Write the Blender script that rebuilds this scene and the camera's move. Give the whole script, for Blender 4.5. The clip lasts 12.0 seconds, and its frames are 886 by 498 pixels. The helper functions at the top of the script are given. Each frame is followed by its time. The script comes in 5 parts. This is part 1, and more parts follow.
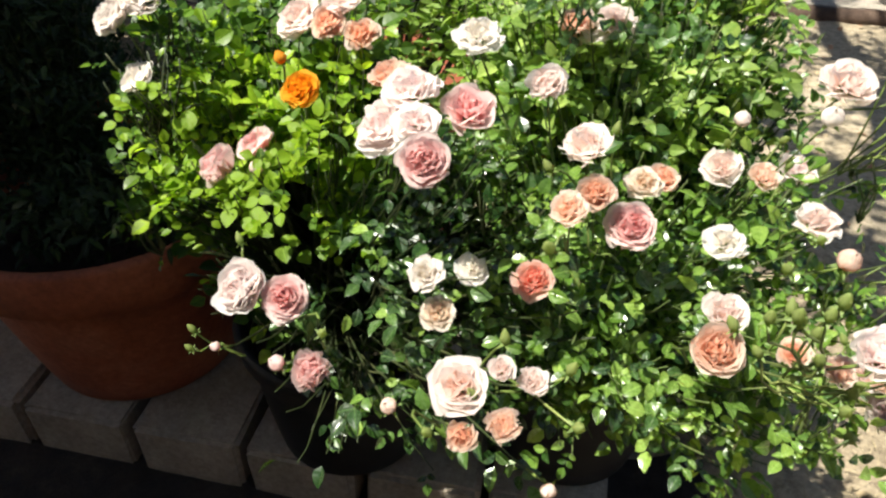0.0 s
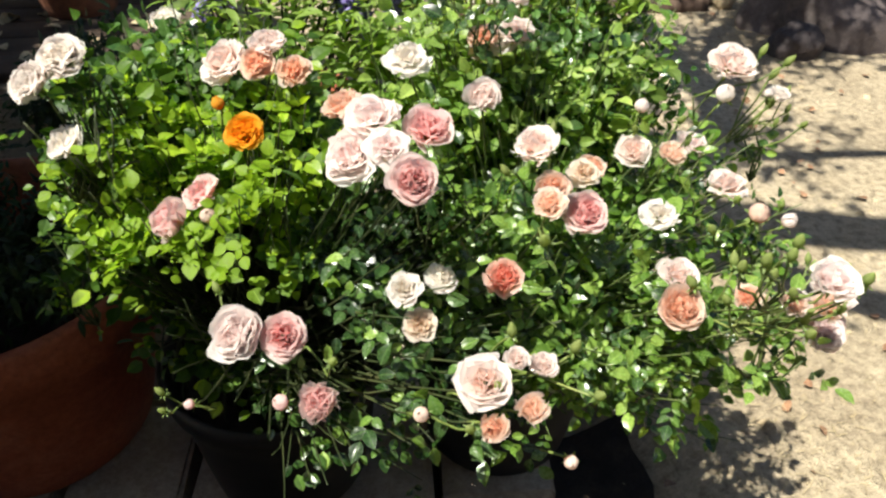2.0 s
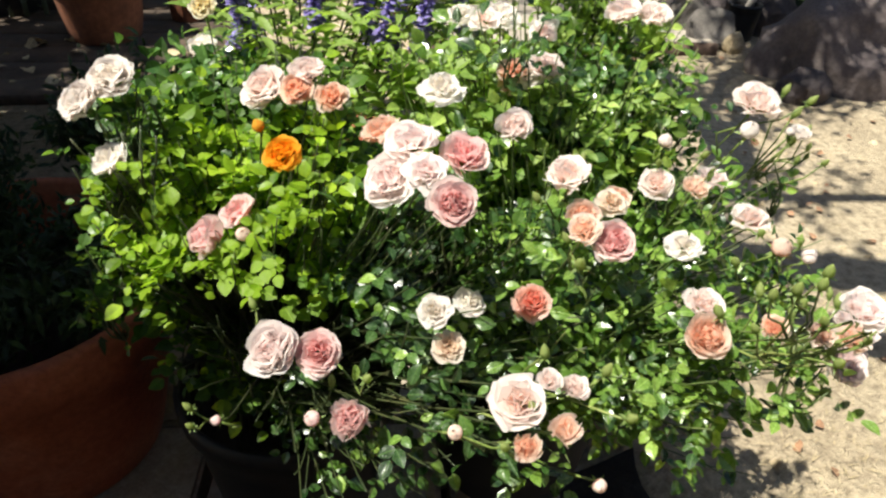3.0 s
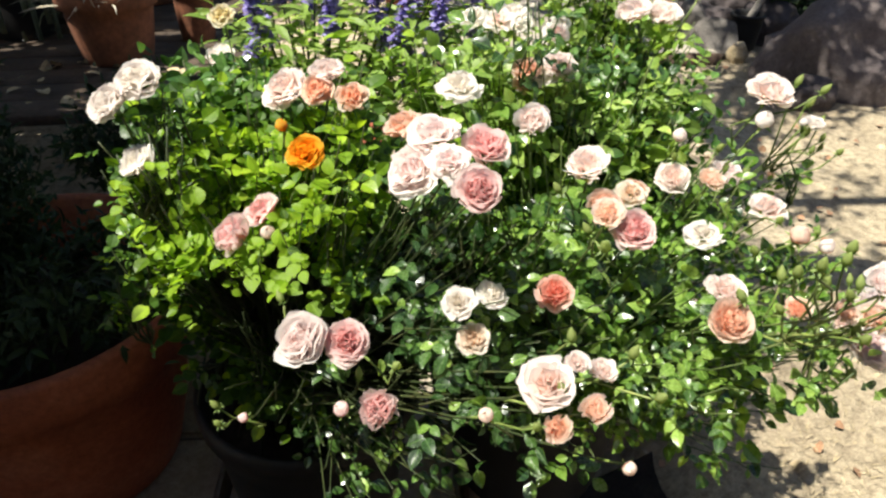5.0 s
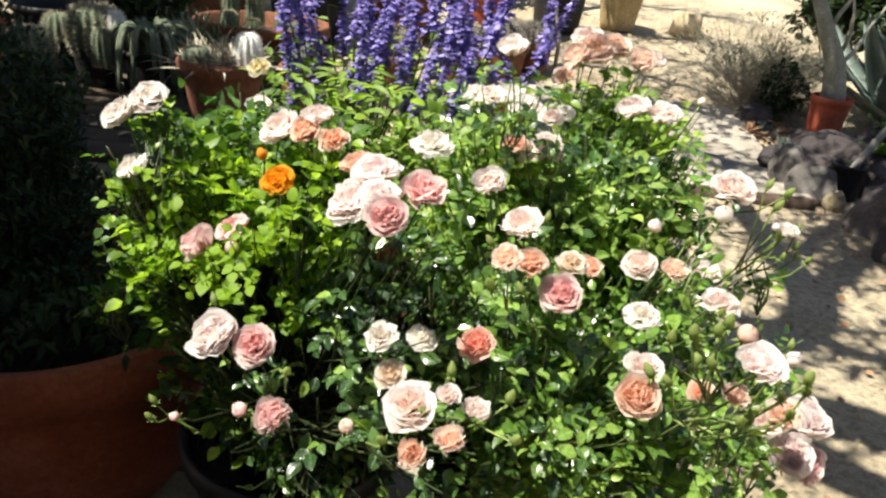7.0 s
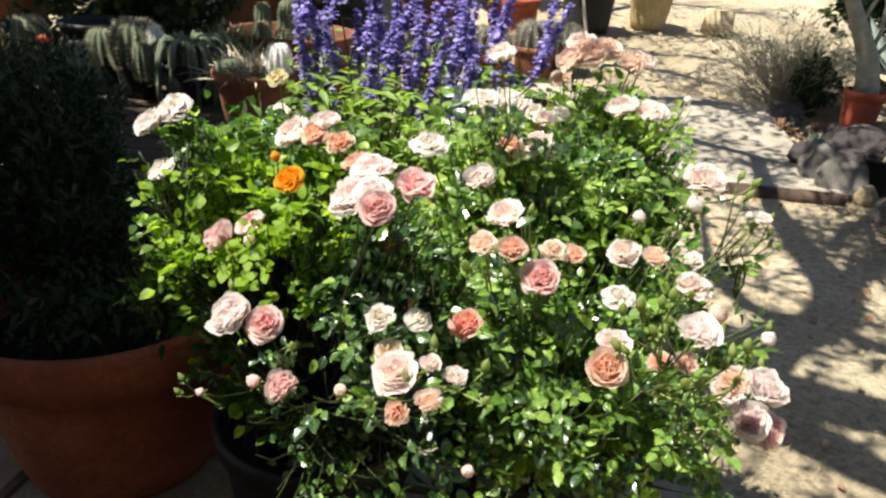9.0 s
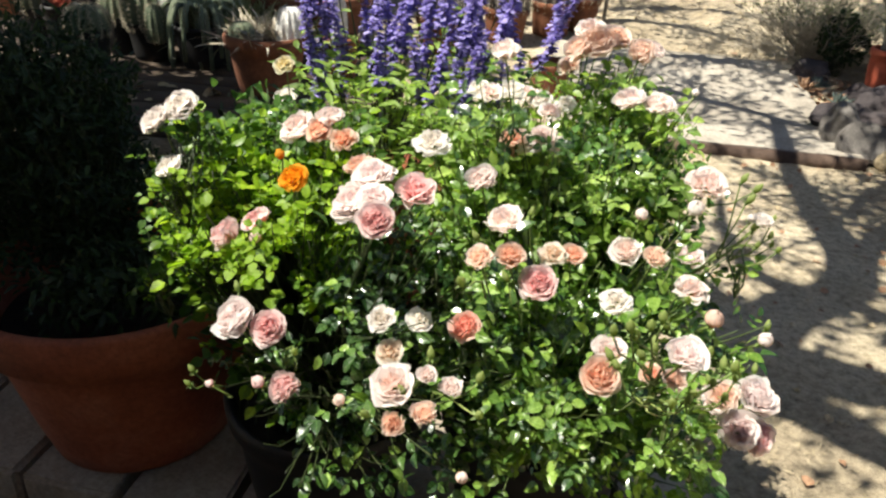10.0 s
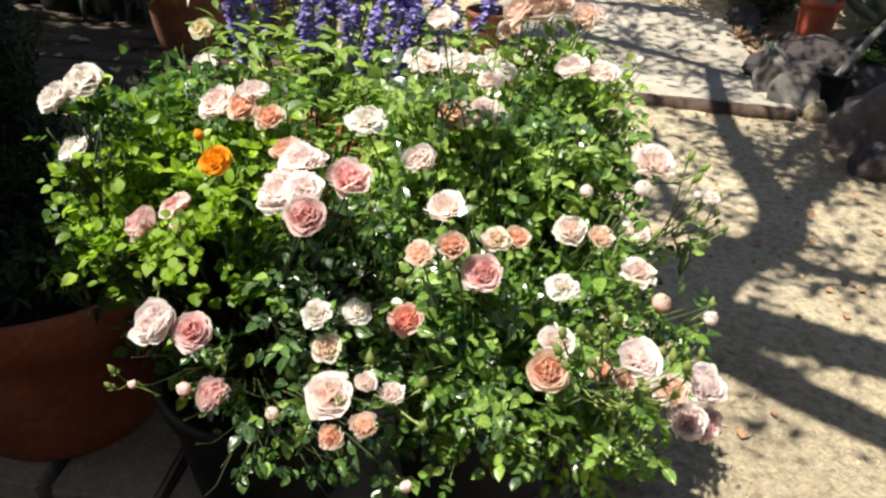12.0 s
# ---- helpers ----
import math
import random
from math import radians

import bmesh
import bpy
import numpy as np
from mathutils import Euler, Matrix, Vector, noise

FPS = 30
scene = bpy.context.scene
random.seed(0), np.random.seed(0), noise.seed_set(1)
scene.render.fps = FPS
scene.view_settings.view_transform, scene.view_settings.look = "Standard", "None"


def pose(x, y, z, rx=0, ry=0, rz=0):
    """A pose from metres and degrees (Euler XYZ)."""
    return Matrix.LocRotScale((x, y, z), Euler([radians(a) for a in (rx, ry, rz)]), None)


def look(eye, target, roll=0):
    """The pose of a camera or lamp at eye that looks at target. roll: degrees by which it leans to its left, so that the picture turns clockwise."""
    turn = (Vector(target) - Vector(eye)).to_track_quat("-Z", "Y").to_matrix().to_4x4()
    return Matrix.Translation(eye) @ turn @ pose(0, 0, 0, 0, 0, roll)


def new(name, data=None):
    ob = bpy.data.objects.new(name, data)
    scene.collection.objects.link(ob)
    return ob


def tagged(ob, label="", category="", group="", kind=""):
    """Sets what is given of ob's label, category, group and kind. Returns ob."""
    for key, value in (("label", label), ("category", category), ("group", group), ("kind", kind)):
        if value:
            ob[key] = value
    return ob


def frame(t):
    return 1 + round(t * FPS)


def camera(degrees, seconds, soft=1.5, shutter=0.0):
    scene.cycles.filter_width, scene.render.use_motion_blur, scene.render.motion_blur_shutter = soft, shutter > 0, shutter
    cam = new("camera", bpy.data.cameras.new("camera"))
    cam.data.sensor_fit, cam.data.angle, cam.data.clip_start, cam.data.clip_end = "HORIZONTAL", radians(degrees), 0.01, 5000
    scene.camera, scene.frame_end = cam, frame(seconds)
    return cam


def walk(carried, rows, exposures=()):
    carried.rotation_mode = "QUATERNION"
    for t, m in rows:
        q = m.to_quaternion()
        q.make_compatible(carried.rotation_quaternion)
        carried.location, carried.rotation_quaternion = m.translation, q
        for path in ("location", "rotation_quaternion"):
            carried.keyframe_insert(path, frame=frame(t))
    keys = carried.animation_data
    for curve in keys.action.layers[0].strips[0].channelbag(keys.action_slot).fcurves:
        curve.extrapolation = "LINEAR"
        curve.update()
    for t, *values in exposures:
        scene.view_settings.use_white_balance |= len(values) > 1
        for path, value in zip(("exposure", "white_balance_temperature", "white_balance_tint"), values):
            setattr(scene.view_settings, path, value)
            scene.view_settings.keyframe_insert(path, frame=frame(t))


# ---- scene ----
cam = camera(64.0, 12.0, 2.4)
PATH = [
    (0, (0.154, 0.263, 1.541), (0.066, 1.808, 0.273), 2.4),
    (0.5, (0.1, 0.255, 1.54), (0.088, 1.788, 0.255), -1.1),
    (1, (0.055, 0.247, 1.548), (0.157, 1.772, 0.259), -1.7),
    (1.5, (0.039, 0.24, 1.557), (0.268, 1.775, 0.296), 0.2),
    (2, (0.017, 0.231, 1.557), (0.327, 1.79, 0.343), 1.6),
    (2.5, (0.004, 0.219, 1.559), (0.331, 1.812, 0.394), 2.2),
    (3, (-0.022, 0.214, 1.556), (0.289, 1.831, 0.421), 3.0),
    (3.2, (-0.036, 0.215, 1.555), (0.262, 1.837, 0.424), 3.1),
    (4.8, (-0.077, 0.194, 1.539), (0.219, 1.832, 0.429), 2.0),
    (5, (-0.046, 0.189, 1.534), (0.25, 1.839, 0.444), 1.4),
    (5.5, (0.018, 0.183, 1.532), (0.285, 1.88, 0.508), 3.9),
    (6, (0.076, 0.157, 1.526), (0.269, 1.905, 0.574), 5.0),
    (6.5, (0.124, 0.124, 1.508), (0.222, 1.912, 0.618), 5.8),
    (7, (0.16, 0.096, 1.488), (0.178, 1.913, 0.653), 6.0),
    (9, (0.228, 0.0, 1.517), (0.138, 1.815, 0.682), 3.9),
    (9.5, (0.245, -0.005, 1.555), (0.127, 1.788, 0.678), 4.8),
    (10, (0.246, 0.022, 1.594), (0.121, 1.772, 0.633), 3.8),
    (10.5, (0.23, 0.061, 1.606), (0.143, 1.768, 0.566), 4.1),
    (11, (0.232, 0.085, 1.614), (0.206, 1.78, 0.553), 4.1),
    (11.5, (0.244, 0.098, 1.616), (0.285, 1.789, 0.548), 5.4),
    (12, (0.241, 0.105, 1.613), (0.296, 1.79, 0.537), 5.5),
]
walk(cam, [(t, look(eye, target, roll)) for t, eye, target, roll in PATH], [(0.0, 1.18), (2.5, 1.06), (6.2, 1.2), (9.0, 1.14), (12.0, 1.06)])

# ---- sky and sun ----
SUN_DIR = Vector((-0.43, -0.17, 0.88)).normalized()
world = bpy.data.worlds.new("sky")
scene.world = world
world.use_nodes = True
wn = world.node_tree.nodes
sky = wn.new("ShaderNodeTexSky")
sky.sky_type = 'NISHITA'
sky.sun_disc = False
sky.sun_elevation = math.asin(SUN_DIR.z)
sky.sun_rotation = radians(248)
wn["Background"].inputs[1].default_value = 0.05
world.node_tree.links.new(sky.outputs[0], wn["Background"].inputs[0])
sun_data = bpy.data.lights.new("sun", 'SUN')
sun_data.energy = 5.0
sun_data.angle = radians(0.55)
sun_data.color = (1.0, 0.965, 0.85)
sun = new("sun", sun_data)
sun.matrix_world = look(SUN_DIR * 30, (0, 0, 0))

# ---- materials ----


def mat(name, build):
    m = bpy.data.materials.new(name)
    m.use_nodes = True
    nt = m.node_tree
    b = nt.nodes["Principled BSDF"]
    build(nt, b)
    return m


def node(nt, kind, **inputs):
    n = nt.nodes.new(kind)
    for k, v in inputs.items():
        key = k.replace("_", " ")
        n.inputs[key].default_value = v
    return n


def ramp(nt, src, stops):
    r = nt.nodes.new("ShaderNodeValToRGB")
    while len(r.color_ramp.elements) < len(stops):
        r.color_ramp.elements.new(0.5)
    for e, (p, c) in zip(r.color_ramp.elements, stops):
        e.position, e.color = p, (*c, 1)
    nt.links.new(src, r.inputs[0])
    return r.outputs[0]


def blend(nt, fac, a, b, kind='MIX'):
    n = nt.nodes.new("ShaderNodeMixRGB")
    n.blend_type = kind
    for sock, v in zip(n.inputs, (fac, a, b)):
        if isinstance(v, (int, float)):
            sock.default_value = v
        elif isinstance(v, tuple):
            sock.default_value = (*v, 1) if len(v) == 3 else v
        else:
            nt.links.new(v, sock)
    return n.outputs[0]


def coords(nt, scale=1.0, kind="Object"):
    tc = nt.nodes.new("ShaderNodeTexCoord")
    mp = nt.nodes.new("ShaderNodeMapping")
    mp.inputs["Scale"].default_value = (scale, scale, scale) if not isinstance(scale, tuple) else scale
    nt.links.new(tc.outputs[kind], mp.inputs[0])
    return mp.outputs[0]


def noise_tex(nt, vec, scale, detail=4.0, rough=0.6):
    n = node(nt, "ShaderNodeTexNoise", Scale=scale, Detail=detail, Roughness=rough)
    nt.links.new(vec, n.inputs["Vector"])
    return n.outputs["Fac"]


def bump(nt, b, height, strength, dist):
    n = node(nt, "ShaderNodeBump", Strength=strength, Distance=dist)
    nt.links.new(height, n.inputs["Height"])
    nt.links.new(n.outputs[0], b.inputs["Normal"])


def rough_mat(name, dark, mid, light, scale, fine, roughness=0.85, relief=0.5, dist=0.01, metal=0.0):
    """A mineral or earthen surface: stains at one scale, grain at another."""
    def build(nt, b):
        v = coords(nt)
        big = noise_tex(nt, v, scale, 5)
        small = noise_tex(nt, v, fine, 6, 0.7)
        c = ramp(nt, big, [(0.3, dark), (0.52, mid), (0.72, light)])
        g = ramp(nt, small, [(0.3, (0.62, 0.62, 0.62)), (0.7, (1.15, 1.15, 1.15))])
        nt.links.new(blend(nt, 1.0, c, g, 'MULTIPLY'), b.inputs["Base Color"])
        b.inputs["Roughness"].default_value = roughness
        b.inputs["Metallic"].default_value = metal
        bump(nt, b, small, relief, dist)
    return mat(name, build)


def leaf_mat(name, a, c, roughness=0.38, through_light=0.35, tint=(1.0, 1.0, 0.55), spec=0.5, veins=False):
    """Leaves: each one varies in hue and gloss; light shines through the blade. With veins: a pale midrib and side veins on single leaves."""
    def build(nt, b):
        if veins:
            rnd = nt.nodes.new("ShaderNodeObjectInfo").outputs["Random"]
        else:
            rnd = nt.nodes.new("ShaderNodeNewGeometry").outputs["Random Per Island"]
        mid = tuple((x + y) / 2 for x, y in zip(a, c))
        col = ramp(nt, rnd, [(0.0, tuple(0.6 * x for x in a)), (0.3, a), (0.7, mid), (0.92, c), (1.0, tuple(1.2 * x for x in c))])
        v = coords(nt)
        n = noise_tex(nt, v, 5.0 if veins else 90.0, 3)
        col = blend(nt, 1.0, col, ramp(nt, n, [(0.3, (0.72, 0.76, 0.72)), (0.7, (1.16, 1.12, 1.05))]), 'MULTIPLY')
        height = n
        if veins:
            sep = nt.nodes.new("ShaderNodeSeparateXYZ")
            nt.links.new(v, sep.inputs[0])
            side = nt.nodes.new("ShaderNodeMath")
            side.operation = 'ABSOLUTE'
            nt.links.new(sep.outputs["Y"], side.inputs[0])
            rib = ramp(nt, side.outputs[0], [(0.0, (0.9, 0.9, 0.9)), (0.035, (0, 0, 0))])
            slant = nt.nodes.new("ShaderNodeMath")
            slant.operation = 'MULTIPLY_ADD'
            slant.inputs[1].default_value = -1.1
            nt.links.new(side.outputs[0], slant.inputs[0])
            nt.links.new(sep.outputs["X"], slant.inputs[2])
            saw = nt.nodes.new("ShaderNodeMath")
            saw.operation = 'PINGPONG'
            saw.inputs[1].default_value = 0.065
            nt.links.new(slant.outputs[0], saw.inputs[0])
            fine = ramp(nt, saw.outputs[0], [(0.0, (0.5, 0.5, 0.5)), (0.014, (0, 0, 0))])
            lines = blend(nt, 1.0, rib, fine, 'LIGHTEN')
            col = blend(nt, lines, col, tuple(min(0.6, 1.7 * x + 0.03) for x in mid))
            height = lines
        nt.links.new(col, b.inputs["Base Color"])
        nt.links.new(ramp(nt, n, [(0.3, (roughness * 0.75,) * 3), (0.7, (roughness * 1.4,) * 3)]), b.inputs["Roughness"])
        b.inputs["Specular IOR Level"].default_value = spec
        bump(nt, b, height, 0.35 if veins else 0.25, 0.03 if veins else 0.002)
        tr = nt.nodes.new("ShaderNodeBsdfTranslucent")
        nt.links.new(blend(nt, 1.0, blend(nt, 1.0, col, (1.9, 1.9, 1.9), 'MULTIPLY'), tint, 'MULTIPLY'), tr.inputs[0])
        mx = node(nt, "ShaderNodeMixShader")
        mx.inputs[0].default_value = through_light
        nt.links.new(b.outputs[0], mx.inputs[1])
        nt.links.new(tr.outputs[0], mx.inputs[2])
        nt.links.new(mx.outputs[0], nt.nodes["Material Output"].inputs[0])
    return mat(name, build)


def petal_mat(name, heart, mid, rim):
    """Petals: deeper colour in the heart, pale at the rim, with soft veins."""
    def build(nt, b):
        tc = nt.nodes.new("ShaderNodeTexCoord")
        ln = nt.nodes.new("ShaderNodeVectorMath")
        ln.operation = 'LENGTH'
        nt.links.new(tc.outputs["Object"], ln.inputs[0])
        col = ramp(nt, ln.outputs["Value"], [(0.25, heart), (0.62, mid), (1.0, rim)])
        info = nt.nodes.new("ShaderNodeObjectInfo")
        wob = noise_tex(nt, tc.outputs["Object"], 3.2, 3)
        col = blend(nt, ramp(nt, wob, [(0.35, (0, 0, 0)), (0.75, (0.55, 0.55, 0.55))]), col, rim)
        fade = ramp(nt, info.outputs["Random"], [(0.0, (0.87, 0.84, 0.83)), (1.0, (0.97, 0.955, 0.945))])
        col = blend(nt, 1.0, col, fade, 'MULTIPLY')
        one = nt.nodes.new("ShaderNodeNewGeometry").outputs["Random Per Island"]
        col = blend(nt, 1.0, col, ramp(nt, one, [(0.0, (0.99, 0.955, 0.945)), (0.4, (1.01, 1.0, 0.99)), (1.0, (1.03, 1.03, 1.02))]), 'MULTIPLY')
        nt.links.new(col, b.inputs["Base Color"])
        b.inputs["Roughness"].default_value = 0.55
        b.inputs["Specular IOR Level"].default_value = 0.25
        bump(nt, b, noise_tex(nt, tc.outputs["Object"], 14.0, 3), 0.15, 0.02)
        tr = nt.nodes.new("ShaderNodeBsdfTranslucent")
        nt.links.new(blend(nt, 1.0, col, (1.0, 0.97, 0.955), 'MULTIPLY'), tr.inputs[0])
        mx = node(nt, "ShaderNodeMixShader")
        mx.inputs[0].default_value = 0.62
        nt.links.new(b.outputs[0], mx.inputs[1])
        nt.links.new(tr.outputs[0], mx.inputs[2])
        nt.links.new(mx.outputs[0], nt.nodes["Material Output"].inputs[0])
    return mat(name, build)


M_TERRA = rough_mat("terracotta", (0.25, 0.068, 0.032), (0.34, 0.095, 0.045), (0.42, 0.145, 0.08), 5.0, 60.0, 0.8, 0.25, 0.004)
M_TERRA_OLD = rough_mat("brown_terracotta", (0.12, 0.045, 0.022), (0.2, 0.072, 0.033), (0.28, 0.11, 0.055), 6.0, 50.0, 0.85, 0.35, 0.005)
M_TERRA_RED = rough_mat("terracotta_red", (0.3, 0.06, 0.03), (0.42, 0.085, 0.04), (0.5, 0.14, 0.08), 5.0, 60.0, 0.7, 0.2, 0.004)
M_YELLOW_CLAY = rough_mat("yellow_clay", (0.42, 0.3, 0.12), (0.55, 0.41, 0.2), (0.62, 0.5, 0.3), 4.0, 40.0, 0.75, 0.3, 0.006)
M_BLACK_PLASTIC = rough_mat("black_plastic", (0.01, 0.01, 0.01), (0.016, 0.015, 0.015), (0.028, 0.026, 0.025), 6.0, 80.0, 0.6, 0.12, 0.003)
M_BLACK_PLASTIC.node_tree.nodes["Principled BSDF"].inputs["Specular IOR Level"].default_value = 0.4
M_BLOCK = rough_mat("concrete_block", (0.26, 0.215, 0.16), (0.39, 0.33, 0.25), (0.5, 0.43, 0.33), 4.0, 70.0, 0.9, 0.7, 0.012)
M_SLAB = rough_mat("weathered_concrete", (0.25, 0.215, 0.17), (0.36, 0.315, 0.255), (0.46, 0.41, 0.34), 2.2, 45.0, 0.9, 0.4, 0.006)
M_SLAB_EDGE = rough_mat("rusty_edge", (0.05, 0.03, 0.02), (0.09, 0.055, 0.038), (0.15, 0.1, 0.07), 6.0, 70.0, 0.85, 0.5, 0.006)
M_BOULDER = rough_mat("purple_grey_rock", (0.07, 0.054, 0.054), (0.125, 0.1, 0.097), (0.22, 0.18, 0.165), 3.0, 40.0, 0.85, 0.8, 0.02)
M_ROCK = rough_mat("dark_rock", (0.032, 0.025, 0.026), (0.068, 0.054, 0.054), (0.14, 0.11, 0.105), 3.0, 40.0, 0.85, 0.8, 0.02)
M_ROCK_GREY = rough_mat("grey_rock", (0.085, 0.074, 0.067), (0.15, 0.134, 0.118), (0.24, 0.215, 0.19), 5.0, 60.0, 0.9, 0.7, 0.012)
M_PEBBLE = rough_mat("tan_stone", (0.34, 0.26, 0.15), (0.5, 0.4, 0.25), (0.6, 0.5, 0.34), 8.0, 70.0, 0.9, 0.5, 0.008)
M_BARK = rough_mat("bark", (0.1, 0.075, 0.055), (0.19, 0.15, 0.115), (0.3, 0.25, 0.2), 9.0, 70.0, 0.95, 0.9, 0.01)
M_PALE_BARK = rough_mat("pale_bark", (0.2, 0.19, 0.15), (0.3, 0.295, 0.24), (0.42, 0.41, 0.35), 9.0, 70.0, 0.9, 0.7, 0.008)
M_STICK = rough_mat("grey_wood", (0.16, 0.14, 0.12), (0.27, 0.24, 0.21), (0.38, 0.35, 0.31), 7.0, 70.0, 0.9, 0.6, 0.006)
M_BENCH = rough_mat("bench_wood", (0.045, 0.03, 0.021), (0.085, 0.057, 0.038), (0.15, 0.11, 0.075), 4.0, 60.0, 0.85, 0.5, 0.006)
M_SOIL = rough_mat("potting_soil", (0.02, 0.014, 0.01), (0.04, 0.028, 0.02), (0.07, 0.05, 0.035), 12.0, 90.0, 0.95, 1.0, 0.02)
M_CACTUS = rough_mat("cactus_skin", (0.09, 0.12, 0.07), (0.15, 0.18, 0.11), (0.24, 0.26, 0.17), 8.0, 70.0, 0.8, 0.4, 0.006)
M_SPINE = rough_mat("pale_spines", (0.42, 0.36, 0.25), (0.55, 0.48, 0.36), (0.68, 0.62, 0.5), 20.0, 90.0, 0.7, 0.1, 0.002)
M_WOOL = rough_mat("white_wool", (0.7, 0.68, 0.63), (0.82, 0.8, 0.76), (0.88, 0.87, 0.84), 20.0, 90.0, 0.95, 0.5, 0.004)
M_AGAVE = rough_mat("agave_blue", (0.08, 0.11, 0.095), (0.13, 0.17, 0.145), (0.22, 0.26, 0.22), 3.0, 40.0, 0.55, 0.2, 0.004)
M_DRY = rough_mat("dry_twig", (0.26, 0.22, 0.16), (0.4, 0.35, 0.27), (0.52, 0.47, 0.38), 9.0, 60.0, 0.9, 0.3, 0.003)
M_STRAW = rough_mat("dry_straw", (0.36, 0.28, 0.15), (0.52, 0.42, 0.25), (0.66, 0.56, 0.38), 25.0, 90.0, 0.85, 0.2, 0.003)
M_DEAD = rough_mat("dead_leaf", (0.2, 0.11, 0.06), (0.36, 0.2, 0.11), (0.5, 0.32, 0.2), 15.0, 80.0, 0.85, 0.3, 0.003)
M_STALK = rough_mat("young_stalk", (0.09, 0.13, 0.03), (0.16, 0.22, 0.05), (0.26, 0.3, 0.09), 14.0, 60.0, 0.5, 0.2, 0.002)
M_FRESH_CANE = rough_mat("fresh_cane", (0.05, 0.08, 0.02), (0.09, 0.13, 0.035), (0.15, 0.18, 0.06), 14.0, 60.0, 0.5, 0.2, 0.002)
M_STEM = rough_mat("green_cane", (0.022, 0.034, 0.012), (0.04, 0.056, 0.018), (0.08, 0.08, 0.03), 14.0, 60.0, 0.5, 0.2, 0.002)

ROSE_TONES = ((0.018, 0.052, 0.012), (0.09, 0.175, 0.036), 0.27, 0.28)
YOUNG_TONES = ((0.1, 0.2, 0.03), (0.25, 0.38, 0.08), 0.27, 0.38)
L_ROSE = leaf_mat("rose_leaf", *ROSE_TONES, spec=0.85)
L_ROSE_YOUNG = leaf_mat("young_rose_leaf", *YOUNG_TONES, spec=0.8)
L_ROSE_ONE = leaf_mat("veined_rose_leaf", *ROSE_TONES, spec=0.85, veins=True)
L_YOUNG_ONE = leaf_mat("veined_young_rose_leaf", *YOUNG_TONES, spec=0.8, veins=True)
L_LIME_ONE = leaf_mat("veined_lime_leaf", (0.05, 0.11, 0.012), (0.25, 0.38, 0.028), 0.42, 0.45, spec=0.35, veins=True)
L_LIME_DEEP = leaf_mat("deep_lime_leaf", (0.034, 0.085, 0.012), (0.105, 0.2, 0.022), 0.42, 0.4, spec=0.35)
L_LIME = leaf_mat("lime_leaf", (0.14, 0.26, 0.014), (0.34, 0.49, 0.034), 0.42, 0.48, spec=0.4)
L_SAGE = leaf_mat("sage_leaf", (0.18, 0.29, 0.06), (0.35, 0.47, 0.12), 0.42, 0.48)
L_DARK = leaf_mat("dark_small_leaf", (0.055, 0.13, 0.035), (0.155, 0.28, 0.075), 0.22, 0.28, spec=0.8)
# leaf tone kept dark, putting shade into the colour of these shrubs
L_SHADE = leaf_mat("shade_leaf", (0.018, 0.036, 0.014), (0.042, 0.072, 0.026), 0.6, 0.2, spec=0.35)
L_TREE = leaf_mat("tree_leaf", (0.05, 0.08, 0.03), (0.1, 0.14, 0.05), 0.5, 0.3)
L_CALYX = leaf_mat("calyx_green", (0.12, 0.19, 0.05), (0.19, 0.27, 0.08), 0.5, 0.3)
L_GREY = leaf_mat("grey_leaf", (0.17, 0.19, 0.12), (0.3, 0.32, 0.22), 0.6, 0.25)
M_SALVIA = leaf_mat("salvia_floret", (0.19, 0.155, 0.42), (0.43, 0.38, 0.72), 0.6, 0.35, (0.9, 0.85, 1.1), 0.3)
M_SALVIA_STEM = leaf_mat("salvia_stem", (0.09, 0.075, 0.17), (0.16, 0.14, 0.24), 0.6, 0.1, (1, 1, 1), 0.3)

PETALS = {
    "pale": petal_mat("petal_pale_pink", (0.98, 0.82, 0.75), (0.98, 0.92, 0.895), (0.98, 0.96, 0.95)),
    "pink": petal_mat("petal_pink", (0.92, 0.43, 0.43), (0.95, 0.68, 0.68), (0.96, 0.86, 0.85)),
    "peach": petal_mat("petal_peach", (0.94, 0.46, 0.25), (0.95, 0.67, 0.5), (0.95, 0.83, 0.74)),
    "orange": petal_mat("petal_orange", (0.88, 0.32, 0.01), (0.9, 0.46, 0.02), (0.9, 0.54, 0.06)),
    "white": petal_mat("petal_white", (0.93, 0.92, 0.83), (0.95, 0.95, 0.92), (0.96, 0.96, 0.95)),
    "blush": petal_mat("petal_blush", (0.97, 0.83, 0.83), (0.98, 0.93, 0.93), (0.98, 0.97, 0.97)),
    "faded": petal_mat("petal_faded", (0.86, 0.68, 0.48), (0.91, 0.82, 0.7), (0.94, 0.9, 0.83)),
    "rust": petal_mat("petal_rust", (0.88, 0.34, 0.24), (0.92, 0.5, 0.4), (0.93, 0.72, 0.65)),
    "apricot": petal_mat("petal_apricot", (0.95, 0.66, 0.48), (0.96, 0.8, 0.68), (0.96, 0.89, 0.83)),
    "cream": petal_mat("petal_cream", (0.78, 0.68, 0.27), (0.87, 0.82, 0.53), (0.9, 0.87, 0.72)),
    "green": petal_mat("bud_green", (0.25, 0.37, 0.09), (0.32, 0.44, 0.13), (0.4, 0.5, 0.18)),
    "magenta": petal_mat("petal_magenta", (0.6, 0.03, 0.16), (0.66, 0.05, 0.2), (0.7, 0.1, 0.26)),
}

# ---- mesh helpers ----


